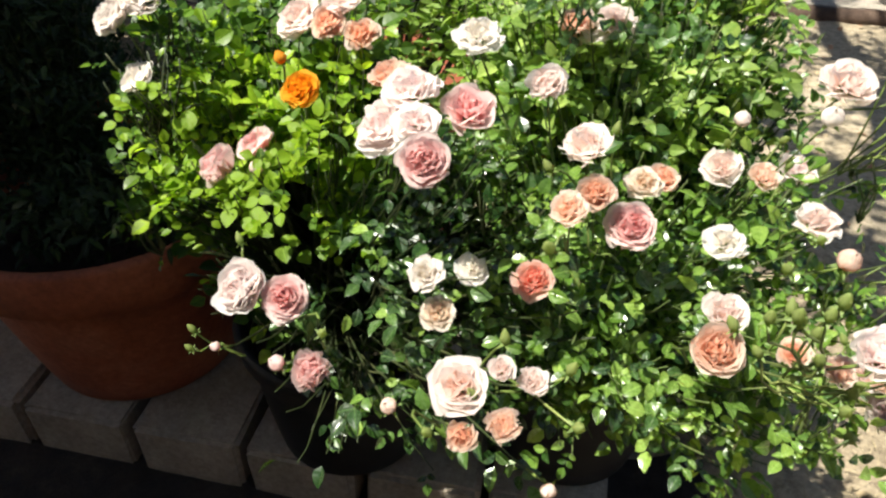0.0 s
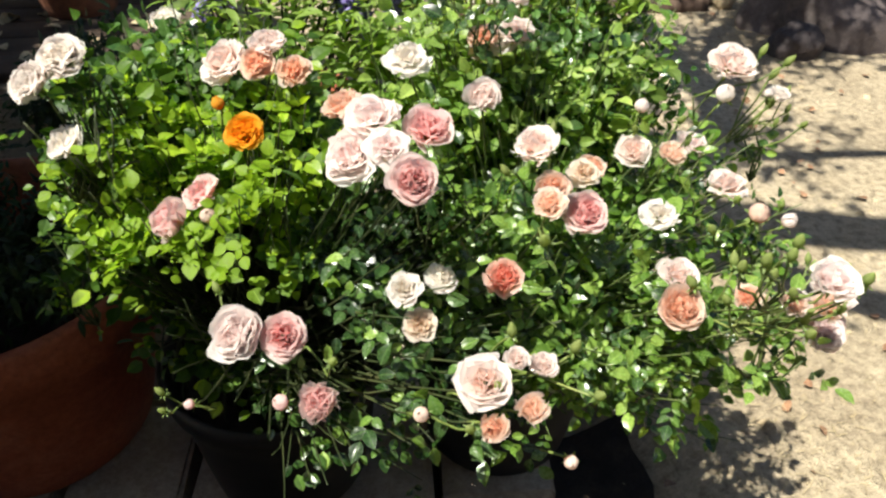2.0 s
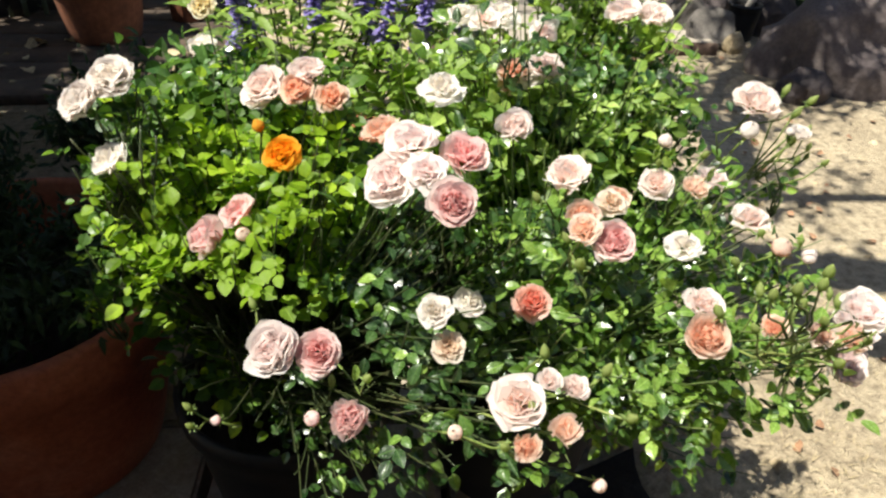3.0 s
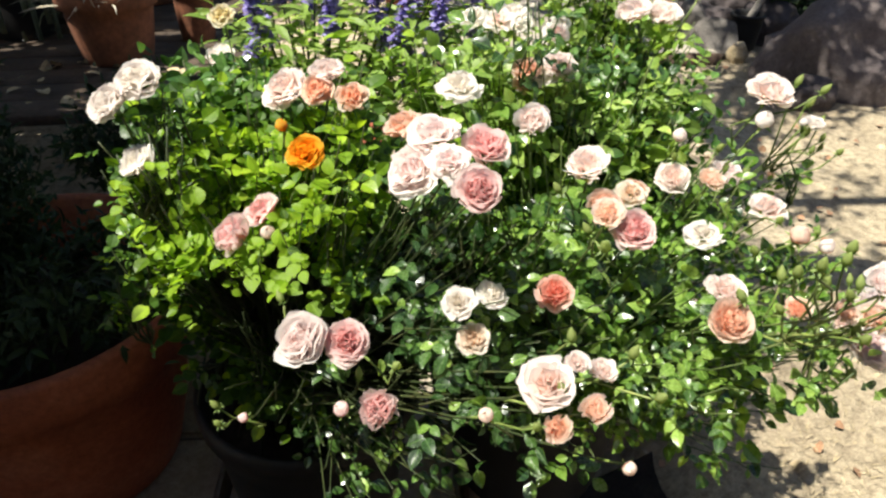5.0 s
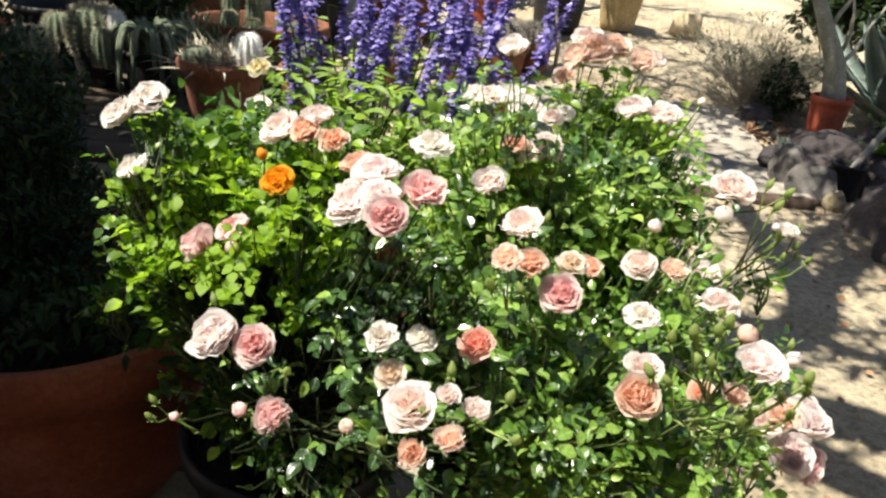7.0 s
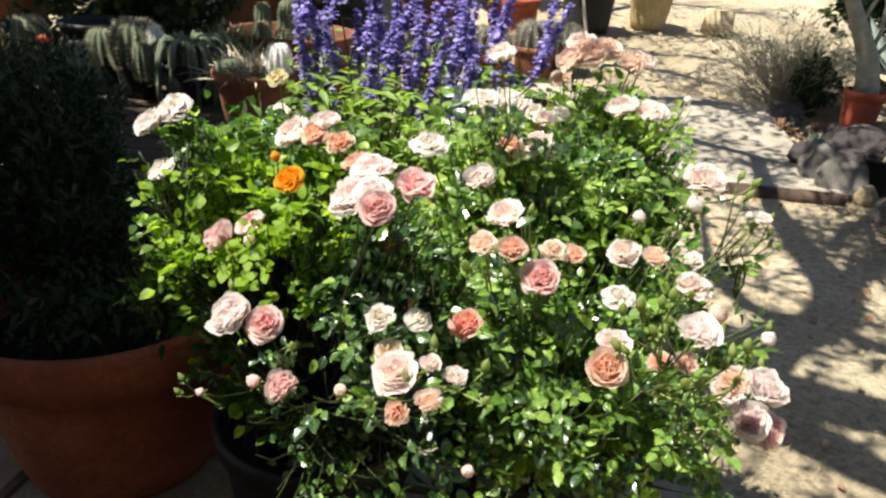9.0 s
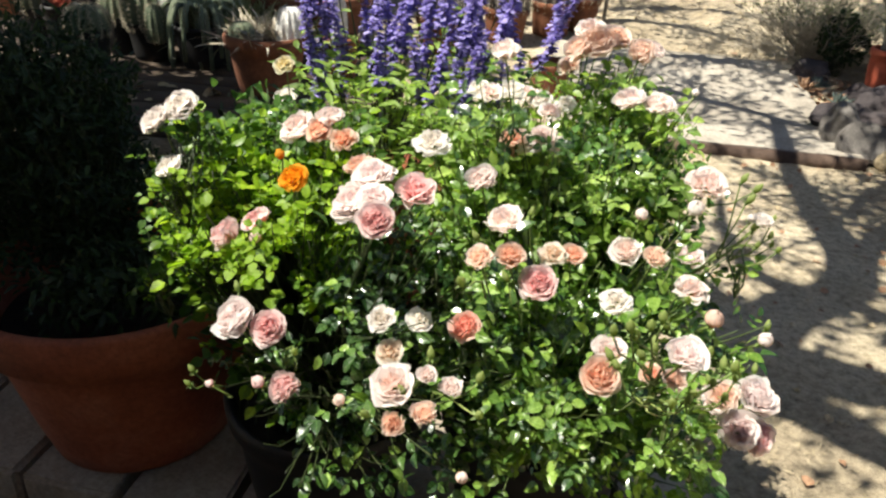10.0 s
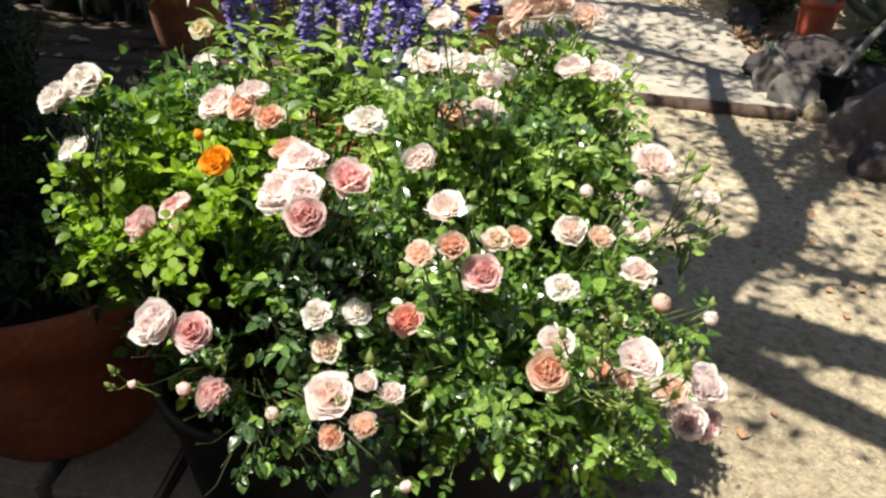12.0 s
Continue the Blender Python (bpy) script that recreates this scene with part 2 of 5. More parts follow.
def mesh_from(name, verts, faces, material, smooth=True):
    me = bpy.data.meshes.new(name)
    me.from_pydata([tuple(v) for v in verts], [], [tuple(f) for f in faces])
    me.materials.append(material)
    if smooth:
        me.polygons.foreach_set("use_smooth", [True] * len(me.polygons))
    me.update()
    return me


def part(name, bm, material, parent, label=""):
    """Links a bmesh as one mesh object under a thing or part."""
    me = bpy.data.meshes.new(name)
    bm.to_mesh(me)
    bm.free()
    me.materials.append(material)
    me.polygons.foreach_set("use_smooth", [True] * len(me.polygons))
    return put(name, me, parent, label)


def put(name, me, parent=None, label="", m=None):
    ob = new(name, me)
    if parent is not None:
        ob.parent = parent
    if label:
        tagged(ob, label)
    if m is not None:
        ob.matrix_basis = m
    return ob


def thing(name, label, category, group="", at=(0, 0, 0), turn=0.0):
    ob = tagged(new(name), label, category, group)
    ob.matrix_basis = pose(*at, 0, 0, turn)
    return ob


def lathe(profile, steps=40, wobble=0.0, close=True):
    """A turned body about z from (radius, height) pairs."""
    bm = bmesh.new()
    rings = []
    for r, z in profile:
        rings.append([bm.verts.new((r * math.cos(a) * (1 + wobble * math.sin(3 * a + z * 9)), r * math.sin(a) * (1 + wobble * math.sin(2 * a + z * 7)), z))
                      for a in (2 * math.pi * i / steps for i in range(steps))])
    for lo, hi in zip(rings, rings[1:]):
        for i in range(steps):
            bm.faces.new((lo[i], lo[(i + 1) % steps], hi[(i + 1) % steps], hi[i]))
    if close:
        bm.faces.new(rings[0][::-1])
        bm.faces.new(rings[-1])
    return bm


def tube_data(points, r0, r1, sides=5):
    """Verts and faces of a tapered tube along points."""
    pts = [Vector(p) for p in points]
    verts, faces = [], []
    n = len(pts)
    up = Vector((0.31, 0.17, 0.93)).normalized()
    for i, p in enumerate(pts):
        d = (pts[min(i + 1, n - 1)] - pts[max(i - 1, 0)])
        d = d.normalized() if d.length > 1e-9 else Vector((0, 0, 1))
        a = d.cross(up)
        if a.length < 1e-3:
            a = d.cross(Vector((1, 0, 0)))
        a.normalize()
        b = d.cross(a)
        r = r0 + (r1 - r0) * i / max(1, n - 1)
        for k in range(sides):
            t = 2 * math.pi * k / sides
            verts.append(p + (a * math.cos(t) + b * math.sin(t)) * r)
    for i in range(n - 1):
        for k in range(sides):
            k2 = (k + 1) % sides
            faces.append((i * sides + k, i * sides + k2, (i + 1) * sides + k2, (i + 1) * sides + k))
    faces.append(tuple(range(sides))[::-1])
    faces.append(tuple((n - 1) * sides + k for k in range(sides)))
    return verts, faces


class Heap:
    """Gathers many small shapes into one mesh."""

    def __init__(self):
        self.v, self.f = [], []

    def add(self, verts, faces):
        o = len(self.v)
        self.v.extend(verts)
        self.f.extend([tuple(i + o for i in f) for f in faces])

    def mesh(self, name, material, smooth=True):
        return mesh_from(name, self.v, self.f, material, smooth)


def scatter_mesh(name, tv, tf, pos, xdir, nrm, size, material, stretch=None):
    """Copies of one small shape, each with its own place, heading, normal and size, as one mesh."""
    tv = np.asarray(tv, float)
    pos, xdir, nrm, size = (np.asarray(a, float) for a in (pos, xdir, nrm, size))
    x = xdir / np.linalg.norm(xdir, axis=1, keepdims=True)
    y = np.cross(nrm, x)
    y /= np.maximum(np.linalg.norm(y, axis=1, keepdims=True), 1e-9)
    z = np.cross(x, y)
    w = np.ones(len(pos)) if stretch is None else np.asarray(stretch, float)
    s = size[:, None, None]
    v = pos[:, None, :] + s * (tv[None, :, 0, None] * x[:, None, :] + w[:, None, None] * tv[None, :, 1, None] * y[:, None, :] + tv[None, :, 2, None] * z[:, None, :])
    n, k = len(pos), len(tv)
    loops = np.concatenate([np.asarray(f, np.int32) for f in tf])
    counts = np.array([len(f) for f in tf], np.int32)
    all_loops = (loops[None, :] + (np.arange(n, dtype=np.int32) * k)[:, None]).ravel()
    all_counts = np.tile(counts, n)
    me = bpy.data.meshes.new(name)
    me.vertices.add(n * k)
    me.vertices.foreach_set("co", v.reshape(-1).astype(np.float32))
    me.loops.add(len(all_loops))
    me.loops.foreach_set("vertex_index", all_loops.astype(np.int32))
    me.polygons.add(len(all_counts))
    me.polygons.foreach_set("loop_start", np.concatenate(([0], np.cumsum(all_counts)[:-1])).astype(np.int32))
    me.polygons.foreach_set("loop_total", all_counts)
    me.update(calc_edges=True)
    me.validate()
    me.materials.append(material)
    me.polygons.foreach_set("use_smooth", [True] * len(me.polygons))
    return me


def leaf_shape(width=0.33, rows=3, fold=0.12, droop=0.1, tip=0.0, teeth=0.0):
    """A folded, drooping leaf blade of length 1 along x."""
    v, f = [(0, 0, 0)], []
    for i in range(1, rows + 1):
        t = i / (rows + 1)
        w = width * math.sin(math.pi * t ** (0.8 + tip)) ** 0.8 * (1 + teeth * (1 if i % 2 else -1))
        z = -droop * t * t
        v += [(t, w, z + fold * w / width * 0.7), (t, 0, z), (t, -w, z + fold * w / width * 0.7)]
    v.append((1, 0, -droop * 1.15))
    f += [(0, 2, 1), (0, 3, 2)]
    for i in range(rows - 1):
        a = 1 + 3 * i
        f += [(a, a + 1, a + 4, a + 3), (a + 1, a + 2, a + 5, a + 4)]
    a = 1 + 3 * (rows - 1)
    e = len(v) - 1
    f += [(a, a + 1, e), (a + 1, a + 2, e)]
    return v, f


ROSE_LEAF = leaf_shape(0.33, 3, 0.19, 0.16)
ROUND_LEAF = leaf_shape(0.4, 3, 0.15, 0.12)
LANCE_LEAF = leaf_shape(0.17, 3, 0.06, 0.3)


def fine_leaf(width, rows, fold, droop, teeth=0.0):
    """A leaf seen close: arched halves either side of the midrib, a toothed and slightly wavy rim."""
    v, f = [(0, 0, 0)], []
    for i in range(1, rows + 1):
        t = i / (rows + 1)
        w = width * math.sin(math.pi * t ** 0.82) ** 0.8 * (1 + teeth * (1 if i % 2 else -1))
        for k in (-1.0, -0.55, 0.0, 0.55, 1.0):
            q = abs(k)
            v.append((t + 0.03 * q, w * k, -droop * t * t + fold * (1.15 * q - 0.55 * q * q) * w / width + 0.012 * q * math.sin(9 * t + 2 * k)))
    v.append((1.03, 0, -droop * 1.15))
    f += [(0, k + 2, k + 1) for k in range(4)]
    for i in range(rows - 1):
        f += [(5 * i + k + 1, 5 * i + k + 2, 5 * i + k + 7, 5 * i + k + 6) for k in range(4)]
    e = len(v) - 1
    f += [(e - 5 + k, e - 4 + k, e) for k in range(4)]
    return v, f


FINE = {id(ROSE_LEAF): fine_leaf(0.33, 6, 0.17, 0.2, 0.035), id(ROUND_LEAF): fine_leaf(0.4, 5, 0.15, 0.14, 0.02), id(LANCE_LEAF): fine_leaf(0.17, 5, 0.06, 0.3)}

rng = np.random.default_rng(7)


def unit(v):
    v = np.asarray(v, float)
    return v / max(1e-9, np.linalg.norm(v))


def bezier(a, b, c, d, n):
    t = np.linspace(0, 1, n)[:, None]
    a, b, c, d = (np.asarray(p, float) for p in (a, b, c, d))
    return (1 - t) ** 3 * a + 3 * (1 - t) ** 2 * t * b + 3 * (1 - t) * t * t * c + t ** 3 * d


class Leaves:
    """Places of leaflets, gathered before they become one mesh or single parts."""

    def __init__(self):
        self.rows = []

    def add(self, p, x, n, s):
        self.rows.append((np.array(p, float), np.array(x, float), np.array(n, float), s))

    def compound(self, p, out, size, pairs=2, droop=0.25):
        """A rose leaf: leaflets in pairs along a stalk, and one at its end."""
        out = unit(np.asarray(out, float) + (0, 0, -droop * rng.random()))
        n = unit(np.array((-0.1, -0.28, 1.0)) + rng.normal(0, 0.5, 3) + 0.3 * out)
        side = unit(np.cross(n, out))
        length = size * (1.0 + 0.55 * pairs)
        for k in range(pairs):
            q = p + out * length * (0.35 + 0.6 * k / max(1, pairs))
            for sgn in (-1, 1):
                self.add(q, unit(side * sgn + out * 0.55 + rng.normal(0, 0.12, 3)), unit(n + rng.normal(0, 0.28, 3)), size * (0.75 + 0.12 * k) * rng.uniform(0.85, 1.12))
        self.add(p + out * length * 0.92, unit(out + rng.normal(0, 0.1, 3)), unit(n + rng.normal(0, 0.2, 3)), size * rng.uniform(0.95, 1.2))

    def split(self, count, shape, material, near_material, parent, near, name="leaf", label="", fresh=None, share=0.0, lit_at=None, near_fresh=None, gaps=None):
        """The leaves nearest to a spot become single parts; the rest is one mesh. With gaps, the foliage parts into clumps with hollows between."""
        near = np.asarray(near, float)
        if CLEAR and self.rows:
            p = np.array([r[0] + 0.5 * r[3] * unit(r[1]) for r in self.rows])
            keep = np.ones(len(p), bool)
            for c, r, f in CLEAR:
                for d, reach, wide in ((f, 0.14, 1.15), (np.array(SUN_DIR), 0.3, 0.85)):
                    w = p - c
                    t = w @ d
                    keep &= ~((t > -0.2 * r) & (t < reach) & (np.linalg.norm(w - t[:, None] * d, axis=1) < wide * r + 0.006))
            for c, r in HOLLOWS:
                keep &= np.linalg.norm((p - c) / np.asarray(r), axis=1) > 1
            if gaps is not None:
                keep &= np.array([0.65 * noise.noise(q * 9.0) + 0.45 * noise.noise(q * 21.0) > gaps for q in p])
            self.rows = [r for r, k in zip(self.rows, keep) if k]
        order = sorted(range(len(self.rows)), key=lambda i: np.linalg.norm(self.rows[i][0] - near))
        fine = FINE[id(shape)]
        me = mesh_from(name, *fine, near_material)
        me2 = mesh_from(name, *fine, near_fresh or fresh) if fresh else me

        def young(p):
            if lit_at is None:
                return rng.random() < share
            # more bright leaves near the spot, fewer beyond: light and shade as leaf colour
            return rng.random() < share * (2.0 if np.linalg.norm(p - np.array(lit_at[0])) < lit_at[1] else 0.45)
        for i in order[:count]:
            p, x, n, s = self.rows[i]
            x = unit(x)
            y = unit(np.cross(n, x))
            z = np.cross(x, y)
            m = Matrix(((x[0], y[0], z[0], p[0]), (x[1], y[1], z[1], p[1]), (x[2], y[2], z[2], p[2]), (0, 0, 0, 1))) @ Matrix.Diagonal((s, s, s, 1))
            put(name, me2 if young(p) else me, parent, "", m)
        rest = [self.rows[i] for i in order[count:]]
        pick = [young(r[0]) for r in rest]
        for chosen, m in (([r for r, p in zip(rest, pick) if not p], material), ([r for r, p in zip(rest, pick) if p], fresh)):
            if chosen:
                me = scatter_mesh("foliage", *shape, [r[0] for r in chosen], [r[1] for r in chosen], [r[2] for r in chosen], [r[3] for r in chosen], m)
                me.polygons.foreach_set("use_smooth", [False] * len(me.polygons))
                tagged(put("foliage", me, parent, label), kind="stuff")


# ---- roses: bloom shapes ----


def rose_mesh(name, material, petals=26, open_deg=78.0, flat=0.75, ruffle=0.05, seed=1, reflex=25.0, packed=0.3, broad=0.2):
    """A bloom of radius 1 that faces +z: ruffled petals packed in a spiral, upright in the heart and laid open at the rim."""
    r = np.random.default_rng(seed)
    verts, faces = [], []
    nu, nv = 7, 6
    for i in range(petals):
        f = (i / (petals - 1)) ** 0.8
        phi = i * 2.39996 + r.normal(0, 0.25)
        tilt0 = radians(6 + (open_deg - 12) * f + r.normal(0, 6))
        tilt1 = radians(-26 + (open_deg + reflex + 26) * f ** 1.7 + r.normal(0, 13))
        length = (0.5 + 0.32 * f) * r.uniform(0.8, 1.15)
        width = (0.26 + broad * f) * r.uniform(0.8, 1.2)
        rad0 = 0.02 + packed * f ** 0.9
        rr, zz = rad0, 0.2 * (1 - f) - 0.2 * f
        prof = []
        for j in range(nv):
            t = j / (nv - 1)
            prof.append((rr, zz))
            a = tilt0 + (tilt1 - tilt0) * t ** 1.6
            rr += math.sin(a) * length / (nv - 1)
            zz += math.cos(a) * length / (nv - 1)
        base = len(verts)
        wob, amp = r.uniform(0, 6.28), ruffle * r.uniform(0.6, 1.5)
        notch = r.uniform(0.0, 0.12)
        for j in range(nv):
            t = j / (nv - 1)
            w = width * math.sin(math.pi * (0.12 + 0.52 * t)) ** 0.8
            for k in range(nu):
                u = 2 * k / (nu - 1) - 1
                q = t * (1 - 0.26 * abs(u) ** 2.4 - notch * math.exp(-(u / 0.25) ** 2)) * (nv - 1)
                j0 = min(nv - 2, int(q))
                rr = prof[j0][0] + (prof[j0 + 1][0] - prof[j0][0]) * (q - j0)
                zz = prof[j0][1] + (prof[j0 + 1][1] - prof[j0][1]) * (q - j0)
                cup = 0.16 * u * u * t * (1 - 0.6 * f)
                wave = amp * t * t * math.sin(wob + 4.6 * u)
                x, y = rr - cup + wave * 0.9, u * w * (1 + 0.35 * t)
                h = zz + amp * 1.1 * t * t * math.sin(wob * 1.7 + 5.4 * u)
                verts.append((x * math.cos(phi) - y * math.sin(phi), x * math.sin(phi) + y * math.cos(phi), h * flat))
        for j in range(nv - 1):
            for k in range(nu - 1):
                c = base + j * nu + k
                faces.append((c, c + 1, c + nu + 1, c + nu))
    v = np.array(verts)
    v[:, :2] /= np.percentile(np.linalg.norm(v[:, :2], axis=1), 97)
    v[:, 2] -= 0.12
    for q in v:
        a = math.atan2(q[1], q[0])
        k = 1 + 0.13 * noise.noise((1.2 * math.cos(a) + 1.7 * seed, 1.2 * math.sin(a), 0.4 * q[2]))
        far = math.hypot(q[0], q[1]) * k
        if far > 0.92:
            k *= (0.92 + 0.65 * (far - 0.92)) / far
        q[0], q[1], q[2] = q[0] * k, q[1] * k, q[2] + 0.1 * noise.noise((1.5 * q[0], 1.5 * q[1], 2.3 * seed))
    return mesh_from(name, v, faces, material)


def bud_mesh(name, material, seed=1):
    """A bud: five petals wrapped over one another into an egg with a loose tip."""
    r = np.random.default_rng(seed)
    verts, faces = [], []
    nu, nv = 7, 7
    for i in range(7):
        phi, inner = i * 2.39996, 0.82 if i < 2 else 1.0
        flare = r.uniform(0.0, 0.14) if i > 3 else 0.0
        base = len(verts)
        for j in range(nv):
            t = j / (nv - 1)
            rad = 0.78 * inner * math.sin(math.pi * (0.1 + 0.865 * t)) ** 0.75
            for k in range(nu):
                u = 2 * k / (nu - 1) - 1
                a = phi + u * 1.15 * math.sin(math.pi * (0.15 + 0.62 * t)) ** 0.6
                q = rad * (1 + 0.05 * u) + flare * t ** 3
                z = -0.35 + (1.75 - 0.2 * i * 0.3) * t * (1 - 0.16 * u * u * t)
                verts.append((q * math.cos(a), q * math.sin(a), z))
        for j in range(nv - 1):
            for k in range(nu - 1):
                c = base + j * nu + k
                faces.append((c, c + 1, c + nu + 1, c + nu))
    return mesh_from(name, verts, faces, material)


def green_bud_mesh(name, material):
    """A closed bud: a pointed egg of five sepals that overlap along shallow seams."""
    v, f, n, m = [], [], 10, 7
    for j in range(m + 1):
        t = j / m
        rad = 0.72 * math.sin(math.pi * (0.09 + 0.9 * t)) ** 0.9 * (1 - 0.35 * t) + 0.02
        for i in range(n):
            a = 2 * math.pi * i / n
            q = rad * (1 if i % 2 else 0.86)
            v.append((q * math.cos(a + 0.5 * t), q * math.sin(a + 0.5 * t), -0.4 + 2.3 * t))
    for j in range(m):
        f += [(j * n + i, j * n + (i + 1) % n, (j + 1) * n + (i + 1) % n, (j + 1) * n + i) for i in range(n)]
    f += [tuple(range(n))[::-1], tuple(m * n + i for i in range(n))]
    return mesh_from(name, v, f, material)


def calyx_mesh(name, material):
    """Hip, sepals and a stub of stalk under a bloom of radius 1, below z = 0."""
    h = Heap()
    prof = [(0.05, -0.85), (0.07, -0.6), (0.19, -0.48), (0.22, -0.34), (0.15, -0.2)]
    n = 8
    v = [(r * math.cos(2 * math.pi * i / n), r * math.sin(2 * math.pi * i / n), z) for r, z in prof for i in range(n)]
    f = [(j * n + i, j * n + (i + 1) % n, (j + 1) * n + (i + 1) % n, (j + 1) * n + i) for j in range(len(prof) - 1) for i in range(n)]
    h.add(v, f)
    for i in range(5):
        a = 2 * math.pi * i / 5
        c, s = math.cos(a), math.sin(a)
        pts = [(0.12, 0.1, -0.25), (0.4, 0.12, -0.22), (0.4, -0.12, -0.22), (0.12, -0.1, -0.25), (0.85, 0, -0.32)]
        h.add([(x * c - y * s, x * s + y * c, z) for x, y, z in pts], [(0, 3, 2, 1), (1, 2, 4)])
    return h.mesh(name, material)


CALYX = calyx_mesh("calyx", L_CALYX)
CLEAR = []
HOLLOWS = [((-0.1, 0.95, 0.73), (0.28, 0.36, 0.15)), ((0.09, 1.0, 1.0), (0.19, 0.09, 0.06)), ((-0.16, 1.03, 0.885), (0.12, 0.22, 0.1)), ((0.03, 0.8, 0.82), (0.28, 0.17, 0.06)), ((-0.03, 0.95, 1.05), 0.05), ((0.15, 0.93, 1.03), 0.05),
           ((0.29, 0.84, 0.96), 0.05), ((0.15, 0.78, 0.94), 0.045), ((0.18, 0.84, 1.02), 0.042), ((0.08, 0.76, 0.88), 0.05), ((0.4, 0.87, 0.98), 0.04), ((0.02, 0.82, 0.93), 0.04)]
BLOOMS = {}


def bloom(kind, form):
    key = (kind, form)
    if key not in BLOOMS:
        seed = len(BLOOMS) * 7 + 3
        m = PETALS[kind]
        if form == "rosette":
            me = [rose_mesh("bloom", m, 66 - 8 * i, 50.0 + 8 * i, 1.05 - 0.06 * i, 0.045 + 0.01 * i, seed + i, 12.0 + 8 * i, 0.3, 0.26) for i in range(3)]
        elif form == "cup":
            me = [rose_mesh("bloom", m, 38 - 5 * i, 33.0 + 8 * i, 1.2 - 0.08 * i, 0.035 + 0.01 * i, seed + i, 6.0 + 9 * i, 0.24, 0.36) for i in range(3)]
        elif form == "open":
            me = [rose_mesh("bloom", m, 22 - 4 * i, 68.0 + 7 * i, 0.85, 0.12, seed + i, 26.0 + 10 * i, 0.16, 0.3) for i in range(3)]
        elif form == "full":
            me = [rose_mesh("bloom", m, 36 - 4 * i, 50.0 + 7 * i, 1.0 - 0.05 * i, 0.03 + 0.01 * i, seed + i, 12.0 + 9 * i, 0.24, 0.42) for i in range(3)]
        elif kind == "green":
            me = [green_bud_mesh("bud", m)]
        else:
            me = [bud_mesh("bloom", m, seed + i) for i in range(2)]
        BLOOMS[key] = me
    return BLOOMS[key][int(rng.integers(len(BLOOMS[key])))]


def set_bloom(parent, place, radius, kind, form, face, label=""):
    f = (Vector(face).normalized() + 0.45 * SUN_DIR).normalized()
    radius *= 0.88
    if kind != "green":
        CLEAR.append((np.array(place, float), radius, np.array(f)))
    m = Matrix.Translation(place) @ f.to_track_quat('Z', 'Y').to_matrix().to_4x4() @ Matrix.Rotation(rng.uniform(0, 6.28), 4, 'Z') @ Matrix.Diagonal((radius, radius, radius, 1))
    ob = put("bud" if form == "bud" else "rose_bloom", bloom(kind, form), parent, label, m)
    put("calyx", CALYX, ob, "", Matrix.Diagonal((1.4, 1.4, 1.4, 1)) if form == "bud" else None)
    return np.array(place) - 0.7 * radius * np.array(f)


def cane(stems, a, d, rise, r0, r1, n=9, out=0.12, parent=None, material=None):
    """An arching shoot from a to d, a part of its own where it has a parent. Returns its points."""
    a, d = np.asarray(a, float), np.asarray(d, float)
    b = a + (0, 0, rise) + rng.normal(0, 0.02, 3)
    c = d + (a - d) * out + (0, 0, 0.02) - np.array((0, 0, 0.1)) * rng.random()
    pts = bezier(a, b, c, d, n)
    if parent is None:
        stems.add(*tube_data(pts, r0, r1, 5))
    else:
        put("cane", mesh_from("cane", *tube_data(pts, r0, r1, 5), material), parent)
    return pts


def dress(leaves, pts, size, start, gap, pairs=2, spread=1.0):
    """Leaves along a shoot, turning round it."""
    seg = np.linalg.norm(np.diff(pts, axis=0), axis=1)
    total = seg.sum()
    at, turn = start * total, rng.uniform(0, 6.28)
    cum = np.concatenate(([0], np.cumsum(seg)))
    while at < total * 0.985:
        i = min(len(seg) - 1, int(np.searchsorted(cum, at) - 1))
        t = (at - cum[i]) / seg[i]
        p = pts[i] * (1 - t) + pts[i + 1] * t
        d = unit(pts[i + 1] - pts[i])
        a = unit(np.cross(d, (0.3, 0.2, 0.9)))
        b = np.cross(d, a)
        out = unit((a * math.cos(turn) + b * math.sin(turn)) * spread + d * 0.5)
        leaves.compound(p, out, size * rng.uniform(0.6, 1.25), pairs)
        turn += 2.4
        at += gap * rng.uniform(0.7, 1.35)


def surface_height(x, y, knots):
    """The crown's height at (x, y), from the heights of its blooms."""
    d = (knots[:, 0] - x) ** 2 + (knots[:, 1] - y) ** 2 + 0.002
    w = 1 / d ** 1.5
    return float((w * knots[:, 2]).sum() / w.sum())


# ---- ground, slab, block edging ----


def smooth(a, b, x):
    t = min(1, max(0, (x - a) / (b - a)))
    return t * t * (3 - 2 * t)


def ground_z(x, y):
    """The yard: level by the pots, a lower strip before the block edging, rising gently behind."""
    z = 0.11 * max(0, min(y, 15) - 4.9) * smooth(4.7, 6.2, y)
    z -= 0.2 * (1 - smooth(0.62, 1.0, x)) * (1 - smooth(1.7, 1.95, y))
    return z


